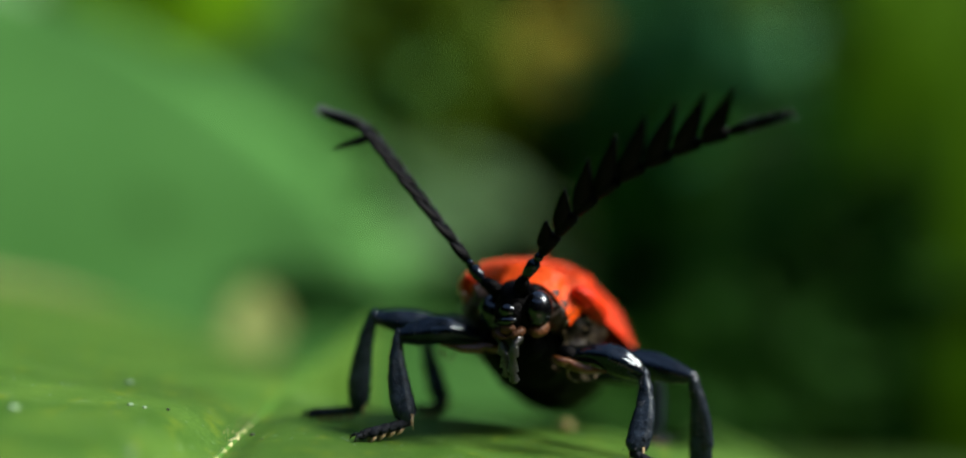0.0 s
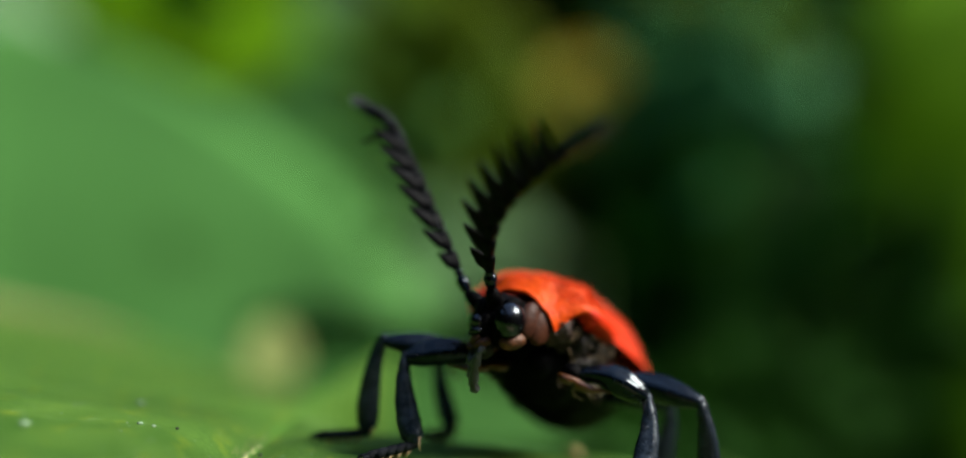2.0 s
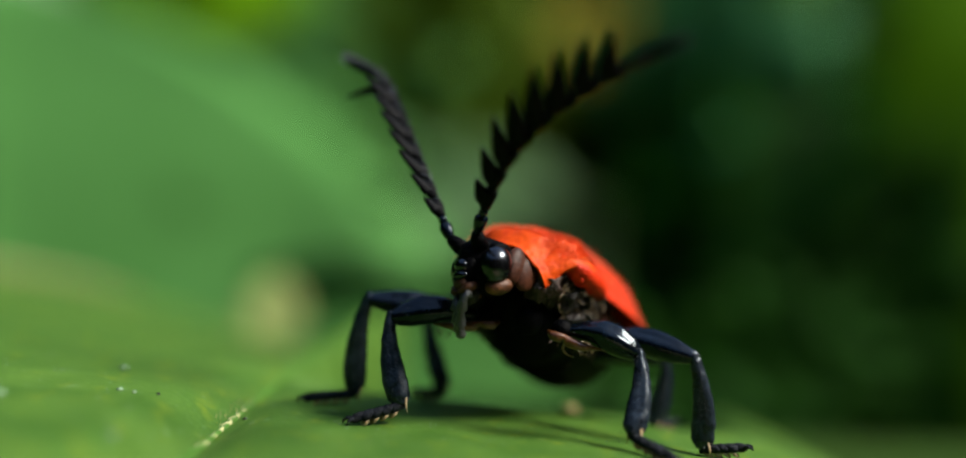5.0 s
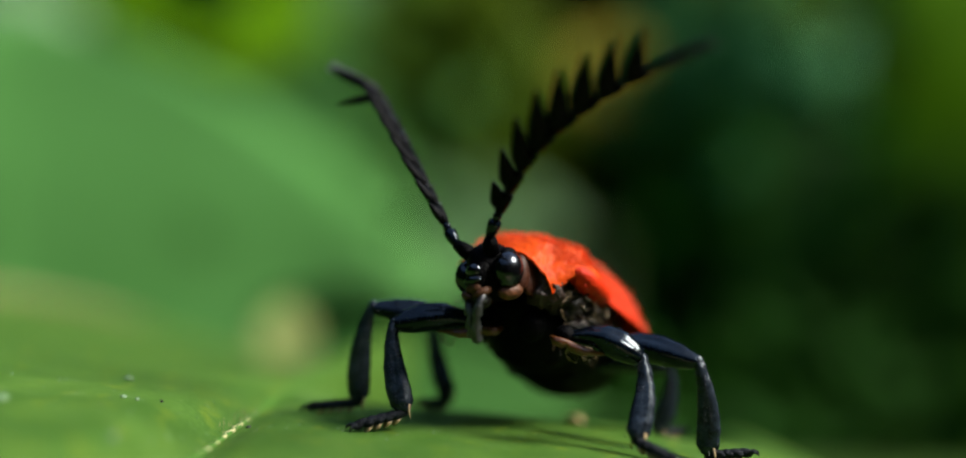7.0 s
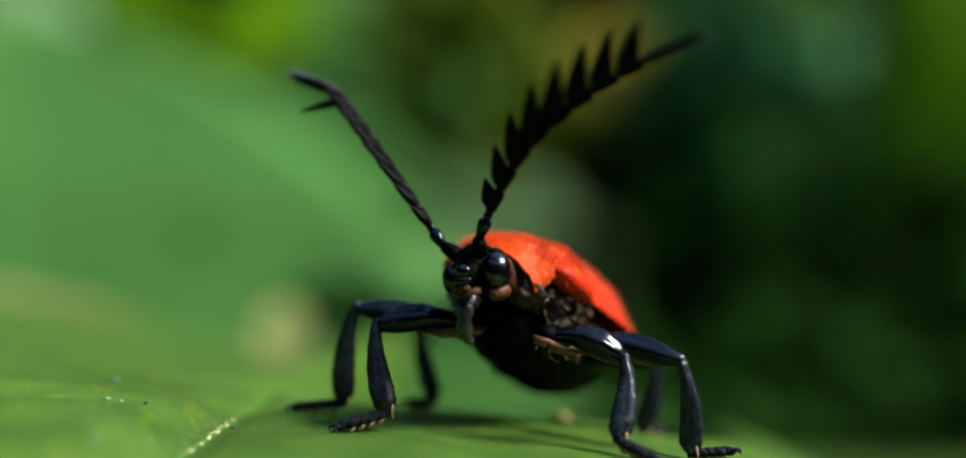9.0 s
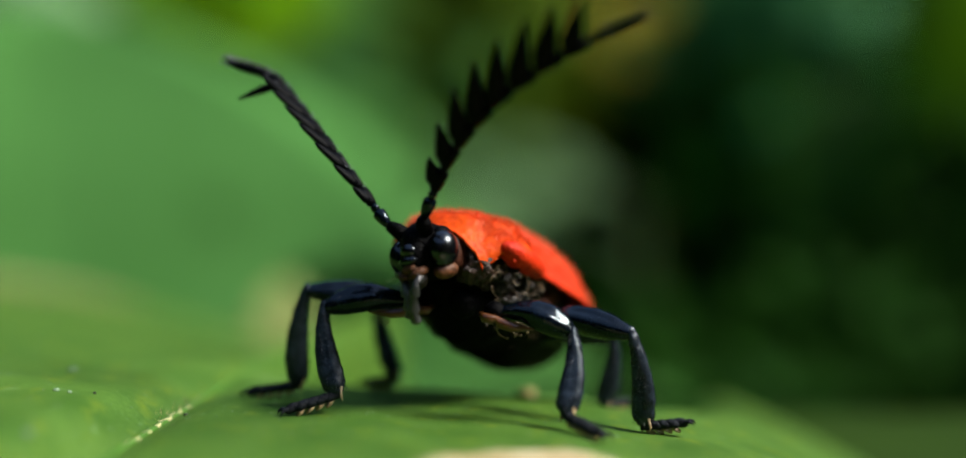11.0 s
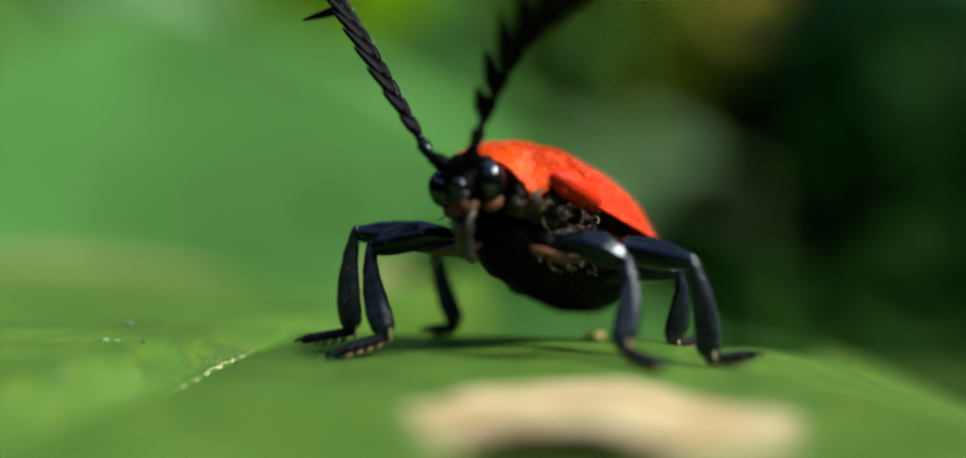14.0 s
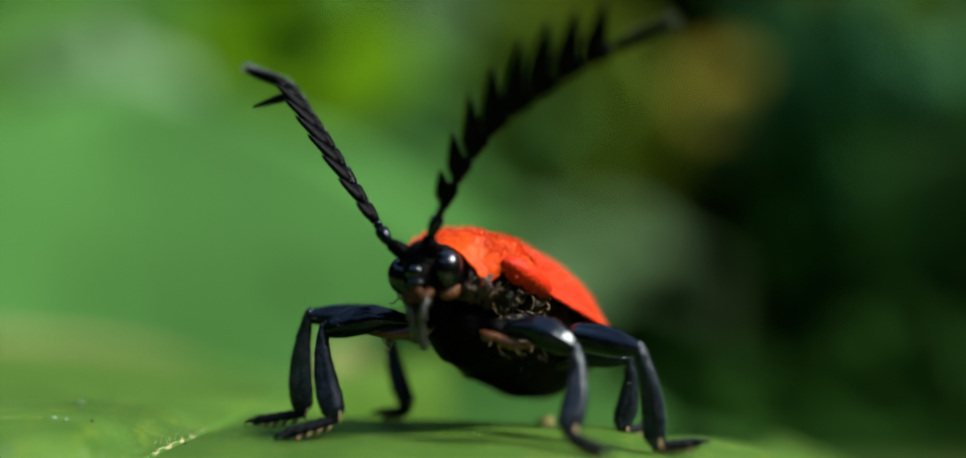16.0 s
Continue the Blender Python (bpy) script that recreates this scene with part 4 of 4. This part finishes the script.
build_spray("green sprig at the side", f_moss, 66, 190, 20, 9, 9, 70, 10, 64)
build_foliage("deep green leaf low in shade", f_shade_deep, -13, 76, -3.5, 24, 9, 60, 80, 0)
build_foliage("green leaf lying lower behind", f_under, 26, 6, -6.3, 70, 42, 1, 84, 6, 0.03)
build_foliage("green leaf high behind", f_shade_dim, 43, 160, 17, 30, 17, 70, -30, 0)
build_foliage("withered yellowish leaf tip behind the perch", f_straw, -16.2, 47, -1.8, 7, 4.4, 50, 10, 0)

# The dark ring that closes the view, and the soil below.
# Coloured near-black for shade; unseen behind the camera, it also blocks low sky.
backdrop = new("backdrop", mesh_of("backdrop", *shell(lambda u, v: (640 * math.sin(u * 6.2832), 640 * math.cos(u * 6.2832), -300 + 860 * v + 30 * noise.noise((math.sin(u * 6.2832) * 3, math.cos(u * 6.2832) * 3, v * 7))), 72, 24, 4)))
backdrop.data.materials.append(f_shade_black)
tagged(backdrop, "plain dark ring standing in for shaded understory", "backdrop", kind="structure")
ground = new("ground", mesh_of("ground", *shell(lambda u, v: ((u - 0.5) * 8000, (v - 0.5) * 8000, -300 + 12 * noise.noise((u * 60, v * 60, 0))), 60, 60, 5)))
ground.data.materials.append(material("soil", (0.03, 0.035, 0.015), 0.9, 0.4, 20, 0.5, 0.01))
tagged(ground, "dark soil with low green growth", "ground", kind="structure")


# ---- movement ----
# Poses of the head (t, x, z, turns) and of the antennae (t, tip, side of the teeth), in millimetres and degrees.
HEAD = [
    (0, 1.42, 4.92, -4, -11, -25),
    (0.5, 1.02, 5.06, -6, -12, -40),
    (1, 0.40, 5.03, -8, -13, -52),
    (1.5, 0.42, 5.05, -4, -9, -57),
    (2.5, 0.42, 5.37, -6, -13, -54),
    (3, 0.35, 5.44, -7, -13, -52),
    (4, 0.25, 5.52, -8, -14, -49),
    (5, 0.32, 5.58, -8, -14, -51),
    (8, 0.62, 5.62, -10, -14, -32),
    (10.5, 0.80, 5.60, -10, -15, -33),
    (12.5, 0.7, 5.68, -4, -9, -14),
    (15.5, 0.78, 5.6, -3, -9, -11),
    (16, 0.92, 5.56, -4, -8, -16),
]
TIPS_LEFT = [
    (0, (9.33, -6.59, 12.24), (-1, -0.2, 0.3)),
    (0.5, (6.06, -10.41, 11.48), (-1, -0.2, 0.3)),
    (1, (3.12, -11.47, 11.35), (-1, -0.2, 0.3)),
    (1.5, (2.18, -11.66, 11.55), (-1, -0.2, 0.3)),
    (2, (3.07, -11.57, 11.42), (-1, -0.2, 0.3)),
    (2.5, (4.70, -9.89, 12.88), (-1, -0.2, 0.3)),
    (3, (4.53, -9.97, 12.95), (-1, -0.2, 0.3)),
    (3.5, (3.93, -10.69, 12.45), (-1, -0.2, 0.3)),
    (4, (4.25, -10.43, 12.61), (-1, -0.2, 0.3)),
    (4.5, (5.29, -9.19, 13.30), (-1, -0.2, 0.3)),
    (5, (5.87, -9.10, 12.95), (-1, -0.2, 0.3)),
    (7.5, (6.94, -8.45, 13.05), (-1, -0.2, 0.3)),
    (8, (6.96, -8.36, 13.20), (-1, -0.2, 0.3)),
    (10.5, (8.06, -6.75, 13.44), (-1, -0.2, 0.3)),
    (11, (8.02, -7.38, 13.11), (-1, -0.2, 0.3)),
    (12, (7.99, -7.92, 12.86), (-1, -0.2, 0.3)),
    (12.5, (8.51, -6.88, 13.11), (-1, -0.2, 0.3)),
    (13, (8.48, -7.26, 12.89), (-1, -0.2, 0.3)),
    (13.5, (8.63, -7.36, 12.64), (-1, -0.2, 0.3)),
    (14.5, (8.94, -6.42, 12.91), (-1, -0.2, 0.3)),
    (15, (9.10, -5.48, 13.22), (-1, -0.2, 0.3)),
    (15.5, (9.24, -5.30, 13.13), (-1, -0.2, 0.3)),
    (16, (9.24, -5.90, 12.94), (-1, -0.2, 0.3)),
]
TIPS_RIGHT = [
    (0, (-6.52, 0.81, 11.33), (-0.3, -1, 0)),
    (0.5, (-5.52, 2.16, 12.32), (-0.6, -0.8, 0)),
    (1, (-4.88, 3.23, 12.62), (-0.9, -0.5, 0)),
    (1.5, (-4.20, 3.18, 13.06), (-0.9, -0.5, 0)),
    (2, (-5.93, 1.86, 12.86), (-0.9, -0.5, 0)),
    (2.5, (-6.32, 2.11, 12.56), (-0.9, -0.5, 0)),
    (3, (-5.75, 2.77, 12.77), (-0.9, -0.5, 0)),
    (3.5, (-4.96, 3.11, 13.14), (-0.9, -0.5, 0)),
    (4, (-5.06, 3.12, 13.14), (-0.9, -0.5, 0)),
    (4.5, (-5.36, 3.15, 12.94), (-0.9, -0.5, 0)),
    (5, (-5.70, 3.00, 12.81), (-0.6, -0.8, 0)),
    (7.5, (-6.25, 1.98, 12.72), (-0.3, -1, 0)),
    (8, (-6.66, 1.50, 12.54), (-0.3, -1, 0)),
    (10.5, (-6.97, 0.87, 12.32), (-0.3, -1, 0)),
    (11, (-7.11, 0.71, 12.23), (-0.3, -1, 0)),
    (11.5, (-7.15, 0.32, 12.34), (-0.3, -1, 0)),
    (12, (-7.27, 0.24, 12.21), (-0.3, -1, 0)),
    (12.5, (-6.60, 0.83, 12.62), (-0.3, -1, 0)),
    (13, (-6.57, 0.77, 12.65), (-0.3, -1, 0)),
    (13.5, (-6.01, 1.03, 13.00), (-0.3, -1, 0)),
    (14.5, (-6.05, 0.99, 12.91), (-0.3, -1, 0)),
    (15, (-5.91, 0.92, 13.04), (-0.3, -1, 0)),
    (15.5, (-6.12, 0.61, 12.96), (-0.3, -1, 0)),
    (16, (-6.30, 0.31, 12.85), (-0.3, -1, 0)),
]


def motions():
    # Body: it rises a little while the head turns.
    body_rows = [(t, Matrix.Translation(Vector((0, 0, dz)) * MM) @ BODY_REST @ pose(0, 0, 0, dp, 0, dy))
                 for t, dz, dp, dy in ((0, -0.18, -0.3, 2.6), (0.5, -0.12, -0.2, 1.6), (1.0, -0.08, 0, 0.6), (1.5, -0.04, 0, 0), (2.0, 0, 0, 0), (5.0, 0, 0, 0), (16.0, 0, 0, 0))]
    walk(trunk, body_rows)
    walk(pronotum, [(t, Matrix.Translation(Vector((dx, 0, dz)) * MM) @ PRONOTUM_REST @ pose(0, 0, 0, dp, dr, dy))
                    for t, dx, dz, dp, dr, dy in ((0, 0.35, -0.45, 4, 0, 8), (0.5, 0.1, -0.3, 2, 0, 0), (1.0, -0.1, -0.2, 0, 0, -8), (1.5, -0.15, -0.1, 0, 0, -10), (2.5, -0.12, 0, 0, 0, -9),
                                                  (5.0, -0.1, 0, 0, 0, -8), (8.0, 0, 0, 0, 0, -3), (10.5, 0, 0, 0, 0, -2), (12.5, 0, 0, 0, 0, 0), (16.0, 0, 0, 0, 0, 0))])
    head_rows = [(t, pose(x * MM, -1.9 * MM, z * MM, rx, ry, rz)) for t, x, z, rx, ry, rz in HEAD]
    walk(head, head_rows)
    keys = [(t, Matrix(m)) for t, m in head_rows]
    def head_at(t):
        for (a, ma), (b, mb) in zip(keys, keys[1:]):
            if a <= t <= b:
                return ma.lerp(mb, (t - a) / (b - a))
        return keys[-1][1]
    for ob, rows, sd in ((antenna_left, TIPS_LEFT, 1), (antenna_right, TIPS_RIGHT, -1)):
        walk(ob, [(t, bone((head_at(t) @ (Vector((0.65 if sd > 0 else -0.88, -0.7, 0.95)) * MM)) / MM, tip, tooth)) for t, tip, tooth in rows])
    for name, (leg, femur, tibia, toes, *more) in leg_pieces.items():
        hip0, knee0, heel, toe = map(Vector, LEGS[name])
        l1, l2 = (knee0 - hip0).length, (heel - knee0).length
        rows = {ob: [] for ob in (leg, femur, tibia)}
        foot = []
        for t, m in body_rows:
            hip = (m @ BODY_REST.inverted() @ (hip0 * MM)) / MM
            line = heel - hip
            d = min(line.length, (l1 + l2) * 0.999)
            along = (l1 * l1 - l2 * l2 + d * d) / (2 * d)
            line.normalize()
            pole = knee0 - hip
            pole = (pole - line * pole.dot(line)).normalized()
            knee = hip + line * along + pole * math.sqrt(max(0, l1 * l1 - along * along))
            base = bone(hip, knee, (0, 0, 1))
            rows[leg].append((t, base))
            rows[femur].append((t, Matrix()))
            rows[tibia].append((t, base.inverted() @ bone(knee, heel, knee - hip)))
            foot.append((t, base.inverted() @ bone(heel + Vector((0, 0, -0.12)), toe + Vector((0, 0, 0.12)), Vector((0, 0, 1)).cross(toe - heel))))
        for ob, r in rows.items():
            walk(ob, r)
        for ob in toes:
            walk(ob, rows[tibia] if ob.name.startswith("tibia") else foot)


motions()
